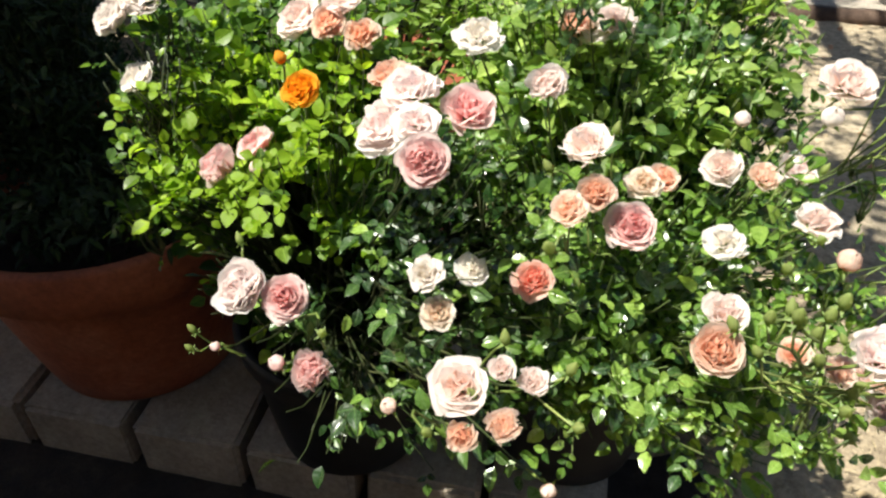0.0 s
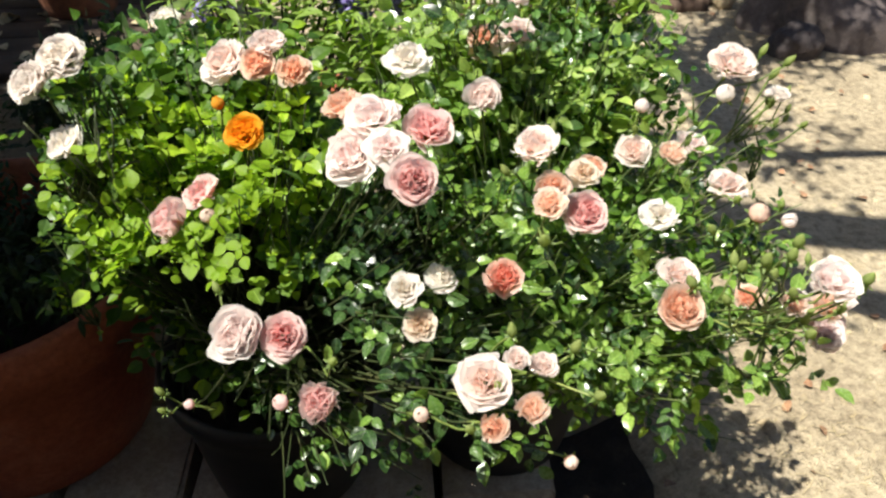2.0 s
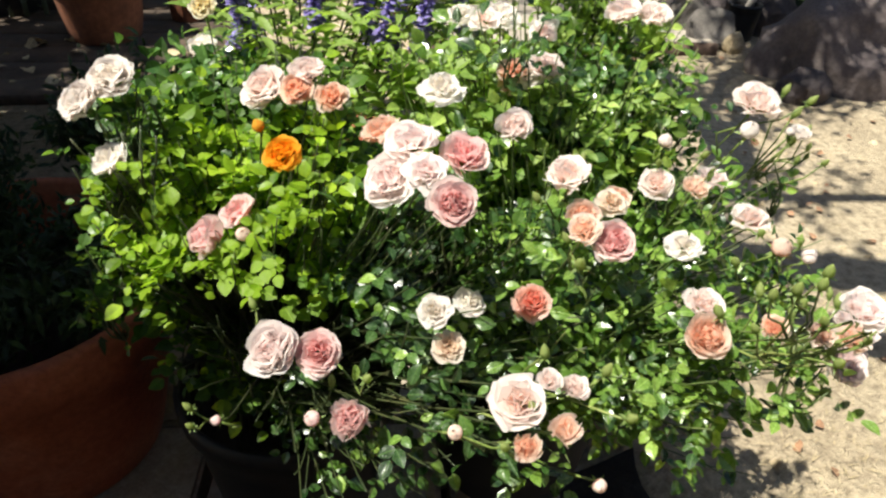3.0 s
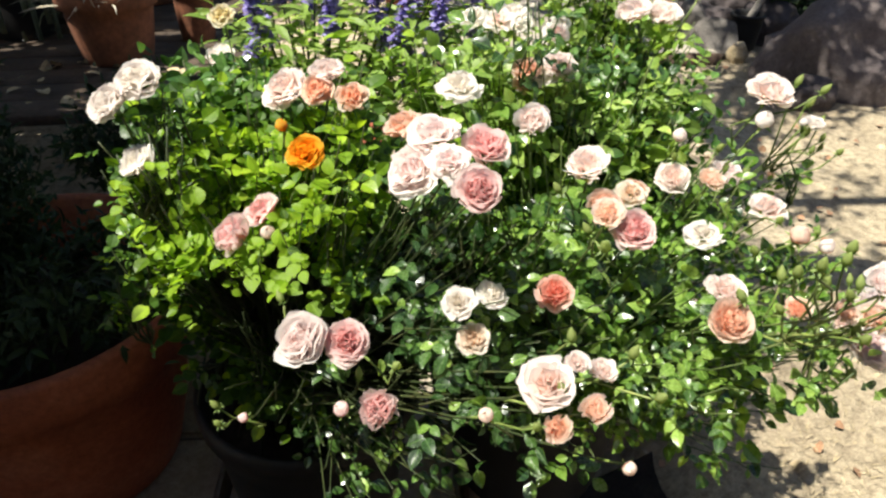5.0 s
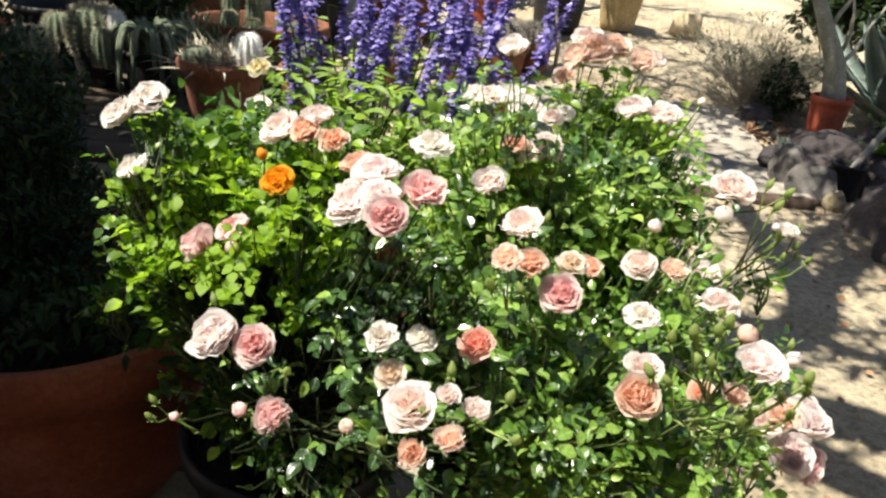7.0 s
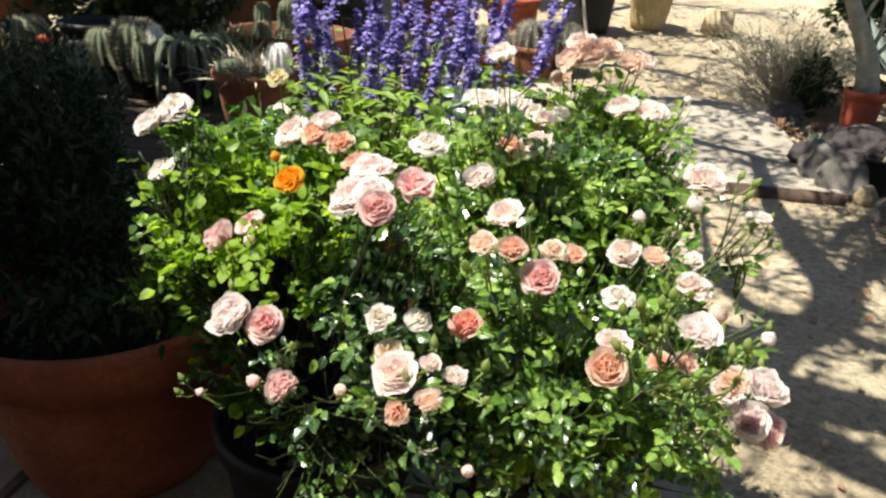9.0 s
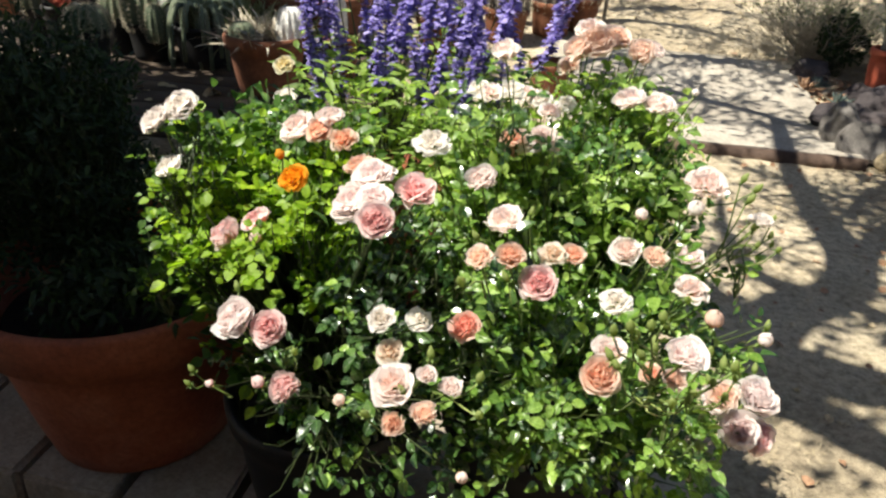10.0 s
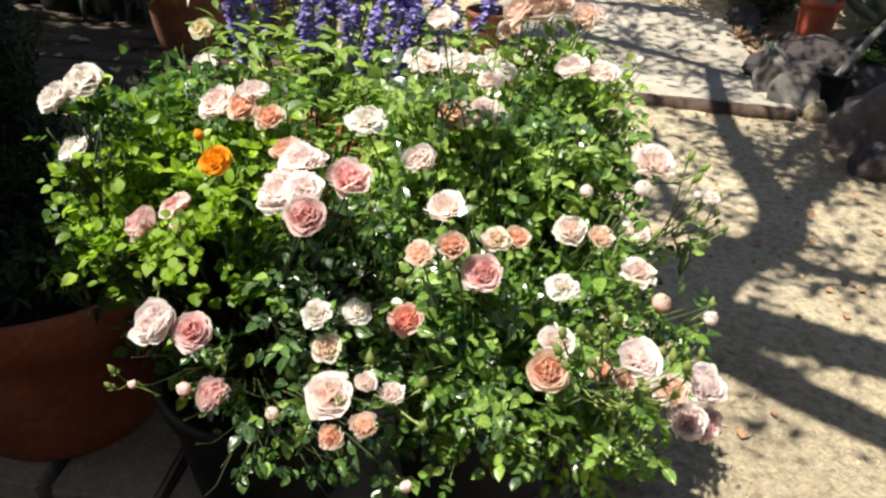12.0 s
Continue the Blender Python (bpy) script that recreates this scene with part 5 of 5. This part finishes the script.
def cactus(name, label, at, r, h, ribs, spine_mat, spines, category="cactus", skin=M_CACTUS, lean=0.0, spine_len=0.05):
    """A ribbed cactus body with clusters of spines along its ribs."""
    ob = thing(name, label, category, "potted cacti", at)
    steps, rows = ribs * 4, 14
    v, f = [], []
    for j in range(rows + 1):
        t = j / rows
        z = h * (1 - math.cos(math.pi * t)) / 2
        q = r * math.sin(math.pi * (0.12 + 0.88 * t)) ** 0.55 if t < 1 else 0.004
        for i in range(steps):
            a = 2 * math.pi * i / steps
            k = 1 + 0.09 * math.cos(ribs * a)
            v.append((q * k * math.cos(a) + lean * z, q * k * math.sin(a), z))
    for j in range(rows):
        for i in range(steps):
            i2 = (i + 1) % steps
            f.append((j * steps + i, j * steps + i2, (j + 1) * steps + i2, (j + 1) * steps + i))
    f.append(tuple(range(steps))[::-1])
    put("body", mesh_from("body", v, f, skin), ob)
    sv, sf = [(0, 0.035, 0), (0, -0.035, 0), (1, 0, 0.1)], [(0, 1, 2)]
    pos, xd, nr, sz = [], [], [], []
    for j in range(1, rows):
        t = j / rows
        z = h * (1 - math.cos(math.pi * t)) / 2
        q = r * math.sin(math.pi * (0.12 + 0.88 * t)) ** 0.55
        for i in range(ribs):
            a = 2 * math.pi * i / ribs
            o = np.array((math.cos(a), math.sin(a), (t - 0.45) * 1.6))
            for _ in range(spines):
                pos.append((q * 1.09 * math.cos(a) + lean * z, q * 1.09 * math.sin(a), z))
                xd.append(unit(unit(o) + rng.normal(0, 0.6, 3)))
                nr.append(unit(rng.normal(0, 1, 3)))
                sz.append(rng.uniform(0.5, 1.0) * min(spine_len, 0.22 * r + 0.008))
    tagged(put("spine_mass", scatter_mesh("spine_mass", sv, sf, pos, xd, nr, sz, spine_mat), ob, "pale bristling spines"), kind="stuff")
    return ob


def grass_tuft(name, label, at, r, h, count, material, category="cactus"):
    ob = thing(name, label, category, "", at)
    pos = [(rng.normal(0, r * 0.3), rng.normal(0, r * 0.3), 0) for _ in range(count)]
    xd = [unit((p[0] + rng.normal(0, 0.3 * r), p[1] + rng.normal(0, 0.3 * r), h * rng.uniform(0.3, 1.1))) for p in pos]
    sv, sf = leaf_shape(0.03, 3, 0.02, 0.35)
    me = scatter_mesh("blade_mass", sv, sf, pos, xd, [unit((0, 0, 1) + rng.normal(0, 0.5, 3)) for _ in pos], rng.uniform(0.7, 1.3, count) * h, material)
    tagged(put("blade_mass", me, ob), kind="stuff")
    return ob


B = 0.54
pot("flower_pot", "terracotta pot of mixed small cacti on the bench", (-0.9, 3.36, B), 0.2, 0.14, 0.29, M_TERRA_OLD, 0.065, 0.014)
cactus("cactus", "small grey-green globe cactus in the terracotta pot", (-1.0, 3.32, B + 0.24), 0.06, 0.1, 11, M_SPINE, 5)
pot("flower_pot", "small terracotta pot with a white columnar cactus", (-0.6, 3.6, B), 0.1, 0.075, 0.25, M_TERRA_OLD, 0.045, 0.01)
cactus("cactus", "white woolly globe cactus", (-0.77, 3.33, B + 0.25), 0.062, 0.17, 13, M_WOOL, 30, skin=M_WOOL, spine_len=0.012)
cactus("cactus", "white woolly columnar cactus", (-0.6, 3.6, B + 0.19), 0.036, 0.25, 11, M_WOOL, 26, skin=M_WOOL, spine_len=0.01)
grass_tuft("cactus", "tangle of thin pale cactus stems in the terracotta pot", (-0.92, 3.38, B + 0.25), 0.2, 0.13, 320, M_SPINE)
for x, y, r, h, w in [(-1.69, 3.8, 0.125, 0.25, 17), (-1.9, 3.86, 0.085, 0.18, 14), (-1.9, 3.55, 0.1, 0.15, 14), (-2.4, 3.95, 0.11, 0.2, 14)]:
    pot("flower_pot", "dark plastic pot with a globe cactus on the bench", (x, y, B), r * 1.02, r * 0.78, 0.2, M_BLACK_PLASTIC, 0.025, 0.006, group="cactus pots")
    cactus("cactus", "round grey spiny globe cactus in a dark pot", (x, y, B + 0.155), r, h, w, M_SPINE, 18)
cactus("cactus", "small pale woolly cactus crowding the globe cactus", (-1.56, 3.76, B + 0.15), 0.05, 0.24, 11, M_WOOL, 22, skin=M_WOOL)
cactus("cactus", "small pale cactus head beside the globe cactus", (-1.6, 3.68, B + 0.12), 0.055, 0.19, 12, M_SPINE, 16)
pot("flower_pot", "dark pot overflowing with trailing cactus stems", (-1.38, 3.74, B), 0.15, 0.115, 0.22, M_BLACK_PLASTIC, 0.03, 0.006, group="cactus pots")


def trailing_cactus(at, count):
    """Long spiny stems that rise from a pot and hang over its rim."""
    ob = thing("cactus", "rat-tail cactus with long hanging white-spined stems", "cactus", "potted cacti", at)
    sv, sf = [(0, 0.04, 0), (0, -0.04, 0), (1, 0, 0.1)], [(0, 1, 2)]
    pos, xd, nr, sz = [], [], [], []
    for i in range(count):
        a = i * 2.39996
        o = np.array((math.cos(a), math.sin(a), 0.0))
        r = rng.uniform(0.08, 0.2)
        pts = bezier(o * 0.03, o * r * 0.5 + (0, 0, 0.2 + rng.uniform(0, 0.12)), o * r * 1.25 + (0, 0, 0.2), o * r * 1.2 + (0, 0, rng.uniform(-0.2, 0.06)), 10)
        put("stem", mesh_from("stem", *tube_data(pts, 0.014, 0.011, 7), M_CACTUS), ob)
        for _ in range(90):
            t = rng.uniform(0, 8.99)
            k = int(t)
            d = unit(rng.normal(0, 1, 3))
            pos.append(pts[k] + (pts[k + 1] - pts[k]) * (t - k) + d * 0.011)
            xd.append(d)
            nr.append(unit(rng.normal(0, 1, 3)))
            sz.append(rng.uniform(0.008, 0.018))
    tagged(put("spine_mass", scatter_mesh("spine_mass", sv, sf, pos, xd, nr, sz, M_WOOL), ob, "short white spines"), kind="stuff")


trailing_cactus((-1.38, 3.74, B + 0.17), 34)
grass_tuft("cactus", "straw-coloured mound of spiny stems", (-1.24, 4.1, B + 0.12), 0.36, 0.22, 1300, L_GREY)
pot("flower_pot", "wide terracotta bowl planted with golden cacti", (-1.0, 4.45, B), 0.4, 0.28, 0.32, M_TERRA_OLD, 0.07, 0.015)
for i, (dx, dy, h) in enumerate([(-0.18, -0.05, 0.22), (-0.02, -0.1, 0.25), (-0.14, -0.2, 0.13), (0.0, -0.22, 0.1), (0.15, -0.1, 0.16), (0.22, -0.18, 0.1)]):
    cactus("cactus", "golden-spined columnar cactus in the terracotta bowl", (-1.0 + dx, 4.45 + dy, B + 0.25), 0.05, h, 12, M_STRAW, 12)
rosette_plant("succulent", "small bright red crested succulent in shade on the bench", (-2.22, 3.84, B + 0.2), 26, 0.09, 0.03, M_TERRA_RED, 20, 80, "succulent", 0.1, 0.02)
pot("flower_pot", "dark pot under the red succulent", (-2.22, 3.84, B), 0.1, 0.08, 0.24, M_BLACK_PLASTIC, 0.03, 0.006, group="cactus pots")
pot("flower_pot", "wide dark dish of seedlings on the bench", (-2.08, 4.2, B), 0.25, 0.19, 0.33, M_BLACK_PLASTIC, 0.04, 0.01)
for x, y, r in [(0.62, 6.9, 0.2), (0.9, 7.1, 0.17), (0.2, 6.6, 0.2), (-0.35, 6.2, 0.2)]:
    g = ground_z(x, y)
    pot("flower_pot", "brown terracotta pot with a grey cactus", (x, y, g), r * 1.05, r * 0.8, 0.3, M_TERRA_OLD, 0.06, 0.012, group="path pots")
    cactus("cactus", "broad grey spiny globe cactus", (x, y, g + 0.22), r * 0.95, r * 1.5, 16, M_SPINE, 16, skin=M_ROCK_GREY)
pot("flower_pot", "small brown terracotta pot near the slab", (0.58, 5.4, ground_z(0.58, 5.4)), 0.17, 0.13, 0.3, M_TERRA_OLD, 0.05, 0.012)
pot("flower_pot", "reddish terracotta pot behind the salvia", (0.4, 8.0, ground_z(0.4, 8.0)), 0.3, 0.22, 0.5, M_TERRA_RED, 0.08, 0.015)

# ---- large pots and added dark shrubs along the back ----
for x, y, r, h, dark in [(-3.3, 7.4, 0.42, 0.6, True), (-2.3, 7.7, 0.4, 0.55, False), (-1.35, 7.5, 0.42, 0.5, True), (-0.45, 7.9, 0.4, 0.6, False), (-4.2, 6.4, 0.4, 0.6, False)]:
    g = ground_z(x, y)
    pot("planter", "large dark planter at the back of the yard" if dark else "large brown terracotta planter at the back of the yard", (x, y, g), r, r * 0.76, h, M_BLACK_PLASTIC if dark else M_TERRA_OLD, 0.09, 0.02, group="back planters")
    small_shrub("shrub", "dark leafy shrub added in a back planter", (x, y, g + h - 0.15), (x, y, g + h + 0.35), (0.5, 0.45, 0.45), 1500, 0.06, L_SHADE, LANCE_LEAF, 0, 60)
# dark shrub added to cover sunlit ground where shade belongs
small_shrub("filler_shrub", "dark green shrub added behind the cactus bench in place of shade", (-2.7, 5.7, ground_z(-2.7, 5.7)), (-2.7, 5.7, 0.65), (0.95, 0.45, 0.6), 3800, 0.07, L_SHADE, ROUND_LEAF, 0, 90)
# dark shrubs added to close the back of the yard
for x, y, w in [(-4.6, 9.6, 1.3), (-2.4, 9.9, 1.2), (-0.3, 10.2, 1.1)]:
    small_shrub("filler_shrub", "dark green shrub added to close off the yard", (x, y, ground_z(x, y)), (x, y, ground_z(x, y) + 0.85), (w, 0.7, 0.85), 3200, 0.1, L_SHADE, ROUND_LEAF, 0, 90)

# ---- straw and leaf litter ----


def build_litter():
    sv, sf = leaf_shape(0.035, 2, 0.01, 0.06)
    pos, xd, nr, sz = [], [], [], []
    while len(pos) < 36000:
        x, y = rng.uniform(0.5, 4.4), 0.7 + 9.5 * rng.random() ** 1.4
        if noise.noise((x * 1.4, y * 1.4, 4)) < rng.uniform(-0.6, 0.25) or (0.5 < x < 2.5 and 4.55 < y < 6.45):
            continue
        a = rng.normal(0.4, 0.8)
        pos.append((x, y, ground_z(x, y) + 0.008 + 0.01 * rng.random()))
        xd.append((math.cos(a), math.sin(a), rng.normal(0.02, 0.12)))
        nr.append(unit((0, 0, 1) + rng.normal(0, 0.25, 3)))
        sz.append(0.01 + 0.04 * rng.random() ** 2)
    tagged(put("straw", scatter_mesh("straw", sv, sf, pos, xd, nr, sz, M_STRAW)), "loose dry straw strewn over the earth", "straw", kind="stuff")
    pos, xd, nr, sz = [], [], [], []
    for _ in range(620):
        x, y = (rng.uniform(0.8, 3.6), rng.uniform(0.9, 5.0)) if rng.random() < 0.35 else (rng.normal(2.85, 0.35), rng.normal(5.9, 0.35))
        a = rng.uniform(0, 6.28)
        pos.append((x, y, ground_z(x, y) + 0.012))
        xd.append((math.cos(a), math.sin(a), rng.normal(0.1, 0.2)))
        nr.append(unit((0, 0, 1) + rng.normal(0, 0.4, 3)))
        sz.append(rng.uniform(0.015, 0.05) if y < 5.0 else rng.uniform(0.03, 0.085))
    tagged(put("leaf_litter", scatter_mesh("litter", *ROUND_LEAF, pos, xd, nr, sz, M_DEAD)), "brown fallen leaves scattered on the straw", "leaf litter", kind="stuff")


build_litter()


def build_gravel():
    """Small stones over the rising yard behind the slab."""
    v, f = [(-0.5, -0.4, 0), (0.5, -0.45, 0), (0.55, 0.4, 0), (-0.45, 0.5, 0), (-0.25, -0.2, 0.5), (0.3, -0.2, 0.45), (0.2, 0.25, 0.55), (-0.2, 0.2, 0.4)], [(0, 1, 5, 4), (1, 2, 6, 5), (2, 3, 7, 6), (3, 0, 4, 7), (4, 5, 6, 7)]
    pos, xd, sz = [], [], []
    for _ in range(2600):
        x, y = rng.uniform(0.6, 5.0), 1.0 + 10.5 * rng.random() ** 0.8
        if 0.5 < x < 2.6 and 4.52 < y < 6.55:
            continue
        a = rng.uniform(0, 6.28)
        pos.append((x, y, ground_z(x, y) + 0.001))
        xd.append((math.cos(a), math.sin(a), 0))
        sz.append(0.008 + 0.03 * rng.random() ** 4 + (0.02 * rng.random() if y > 5 else 0))
    tagged(put("gravel", scatter_mesh("gravel", v, f, pos, xd, [(0, 0, 1)] * len(pos), sz, M_PEBBLE)), "small tan stones strewn over the earth", "gravel", kind="stuff")


build_gravel()
pos = [(rng.uniform(-1.6, -0.5), rng.uniform(2.74, 3.3), B + 0.008) for _ in range(40)]
me = scatter_mesh("bench_litter", *ROUND_LEAF, pos, [(math.cos(a), math.sin(a), 0.1) for a in rng.uniform(0, 6.28, 40)], [unit((0, 0, 1) + rng.normal(0, 0.35, 3)) for _ in pos], rng.uniform(0.025, 0.07, 40), M_STRAW)
tagged(put("leaf_litter", me), "dry straw-coloured fallen leaves lying on the bench", "leaf litter", kind="stuff")

# ---- unseen wall and roof, added to block sky and sun ----
M_STUCCO = rough_mat("adobe_stucco", (0.2, 0.14, 0.1), (0.27, 0.19, 0.14), (0.33, 0.25, 0.18), 1.5, 50.0, 0.95, 0.4, 0.006)


def slab_box(name, lo, hi, material, label, category):
    bm = bmesh.new()
    c = [(a + b) / 2 for a, b in zip(lo, hi)]
    bmesh.ops.create_cube(bm, size=1, matrix=Matrix.Translation(c) @ Matrix.Diagonal((*[b - a for a, b in zip(lo, hi)], 1)))
    bmesh.ops.bevel(bm, geom=bm.edges[:], offset=0.01, segments=1, affect='EDGES')
    me = bpy.data.meshes.new(name)
    bm.to_mesh(me)
    bm.free()
    me.materials.append(material)
    return tagged(put(name, me), label, category, kind="structure")


slab_box("wall_house", (-7.0, -1.9, -0.3), (5.0, -1.65, 3.2), M_STUCCO, "unseen brown stucco wall added behind the viewer to cut sky light", "wall")
slab_box("porch_roof", (-4.2, -1.64, 2.62), (-1.22, 2.35, 2.74), M_BENCH, "unseen wooden roof added to shade the large pot", "roof")
slab_box("porch_eave", (-4.2, 2.353, 2.64), (-2.05, 3.05, 2.72), M_BENCH, "unseen wooden eave added to shade the cactus bench", "roof")
for px in (-2.5, -4.0):
    slab_box("porch_post", (px - 0.06, 2.15, -0.1), (px + 0.06, 2.27, 2.617), M_BENCH, "plain wooden post added under the unseen roof", "post")

# ---- the shade tree, outside the view ----


def shade_tree():
    ob = thing("shade_tree", "spreading garden tree that shades the benches and path", "tree")
    trunk, limbs = Heap(), Heap()
    root = np.array((-5.0, 4.4, -0.1))
    fork = np.array((-4.7, 4.3, 2.9))
    trunk.add(*tube_data(bezier(root, root + (0, 0, 1), fork - (0.1, 0, 0.8), fork, 8), 0.2, 0.14, 12))
    put("trunk", trunk.mesh("trunk", M_BARK), ob)
    leaves = Leaves()

    def over(gx, gy, h):
        """A spot h metres up whose shadow falls on (gx, gy)."""
        return np.array((gx + SUN_DIR.x / SUN_DIR.z * h, gy + SUN_DIR.y / SUN_DIR.z * h, h))

    def limb(pts, r0, r1):
        pts = np.array(pts)
        fine = []
        for i in range(len(pts) - 1):
            p0, p1, p2, p3 = pts[max(0, i - 1)], pts[i], pts[i + 1], pts[min(len(pts) - 1, i + 2)]
            for t in np.linspace(0, 1, 6)[:-1]:
                fine.append(0.5 * (2 * p1 + (p2 - p0) * t + (2 * p0 - 5 * p1 + 4 * p2 - p3) * t * t + (3 * p1 - p0 - 3 * p2 + p3) * t ** 3))
        fine.append(pts[-1])
        limbs.add(*tube_data(fine, r0, r1, 8))
        return np.array(fine)

    def spray(p, n, reach, size, twig=0.014):
        q = p + unit(rng.normal(0, 1, 3) * (1, 1, 0.35)) * reach * rng.uniform(0.5, 1.0)
        tw = bezier(p, p + (q - p) * 0.3 + rng.normal(0, 0.08, 3) * reach, p + (q - p) * 0.7 + rng.normal(0, 0.08, 3) * reach, q, 7)
        limbs.add(*tube_data(tw, twig, 0.004, 4))
        for _ in range(n):
            s = tw[int(rng.integers(2, 7))] + rng.normal(0, 0.06, 3)
            leaves.add(s, unit(rng.normal(0, 1, 3)), unit((0, 0, 1) + rng.normal(0, 0.5, 3)), size * rng.uniform(0.6, 1.2))

    h = 4.0
    a = limb([fork, (-3.0, 3.6, 3.7), (-1.4, 2.8, 3.95), over(1.27, 2.56, h), over(1.55, 2.71, h), over(1.84, 2.9, h), over(2.0, 3.2, h), over(2.03, 3.6, h), over(2.06, 4.0, h), over(2.1, 4.4, h), over(2.29, 5.28, h)], 0.2, 0.055)
    b = limb([over(2.0, 3.2, h), over(2.29, 3.52, h), over(2.65, 3.86, h), over(3.1, 4.2, h)], 0.1, 0.05)
    b2 = limb([over(1.84, 2.85, h), over(1.96, 2.71, h), over(2.2, 2.66, h), over(2.7, 2.6, h)], 0.055, 0.03)
    c = limb([(-1.6, 2.9, 3.9), over(1.2, 2.35, h), over(1.34, 2.11, h), over(1.47, 1.98, h), over(1.58, 1.87, h), over(1.9, 1.65, h)], 0.13, 0.08)
    d = limb([over(1.22, 2.46, h), over(1.35, 2.34, h), over(1.53, 2.25, h), over(1.72, 2.2, h), over(1.95, 2.1, h), over(2.5, 2.0, h)], 0.16, 0.11)
    e = limb([over(1.71, 2.79, h), over(1.5, 3.0, h), over(1.45, 3.4, h), over(1.6, 4.2, h)], 0.06, 0.02)
    f = limb([fork, (-3.0, 5.2, 3.9), over(0.6, 5.6, h), over(1.4, 5.7, h), over(2.1, 5.4, h), over(2.7, 5.0, h)], 0.1, 0.03)
    g = limb([fork, (-3.2, 6.2, 4.0), over(0.6, 7.2, h), over(1.8, 7.6, h), over(2.8, 7.0, h), over(3.6, 6.2, h)], 0.1, 0.03)
    k = limb([over(2.65, 3.86, h), over(2.95, 4.1, h), over(3.3, 4.4, h), over(3.6, 4.9, h)], 0.06, 0.02)
    m6 = limb([over(2.2, 3.75, h), over(2.5, 4.15, h), over(2.85, 4.4, h), over(3.3, 4.55, h)], 0.05, 0.02)
    m1 = limb([over(2.8, 7.0, h), over(3.2, 6.5, h), over(3.5, 5.9, h), over(3.9, 5.3, h)], 0.06, 0.02)
    m2 = limb([over(0.6, 7.2, h), over(1.6, 8.6, h), over(2.6, 9.2, h), over(3.8, 9.0, h)], 0.08, 0.03)
    m3 = limb([over(1.6, 8.6, h), over(2.0, 10.2, h), over(3.2, 11.0, h), over(4.6, 10.6, h)], 0.08, 0.03)
    m4 = limb([over(0.6, 5.6, h), over(1.2, 6.3, h), over(2.0, 6.5, h), over(3.0, 6.3, h)], 0.05, 0.015)
    m5 = limb([over(0.6, 7.2, h), over(1.4, 7.9, h), over(2.4, 8.2, h), over(3.6, 7.8, h)], 0.05, 0.015)
    for pts, n, m in ((m1, 90, 30), (m2, 90, 12), (m3, 70, 10), (a, 34, 20), (b, 32, 22), (m6, 34, 24), (b2, 12, 16), (c, 6, 14), (d, 8, 16), (e, 14, 14), (f, 110, 9), (g, 130, 9), (m4, 100, 9), (m5, 90, 8), (k, 85, 30)):
        for _ in range(n):
            spray(pts[int(rng.integers(len(pts) // 3, len(pts)))], m, 0.8, 0.06)
    for i in range(190):
        t = np.array((rng.uniform(-5.6, -2.2), rng.uniform(2.2, 4.0) if i < 16 else rng.uniform(4.7, 9.4), rng.uniform(3.1, 4.2)))
        tw = bezier(fork, fork + (0, 0, 0.5), t - (0, 0, 0.2), t, 8)
        limbs.add(*tube_data(tw, 0.04, 0.008, 5))
        for _ in range(90):
            s = t + rng.normal(0, 1, 3) * (0.3, 0.3, 0.14)
            leaves.add(s, unit(rng.normal(0, 1, 3)), unit((0, 0, 1) + rng.normal(0, 0.5, 3)), rng.uniform(0.08, 0.14))
    tagged(put("limbs", limbs.mesh("limbs", M_BARK), ob), kind="stuff")
    leaves.split(0, ROUND_LEAF, L_TREE, L_TREE, ob, (0, 0, 3))


shade_tree()
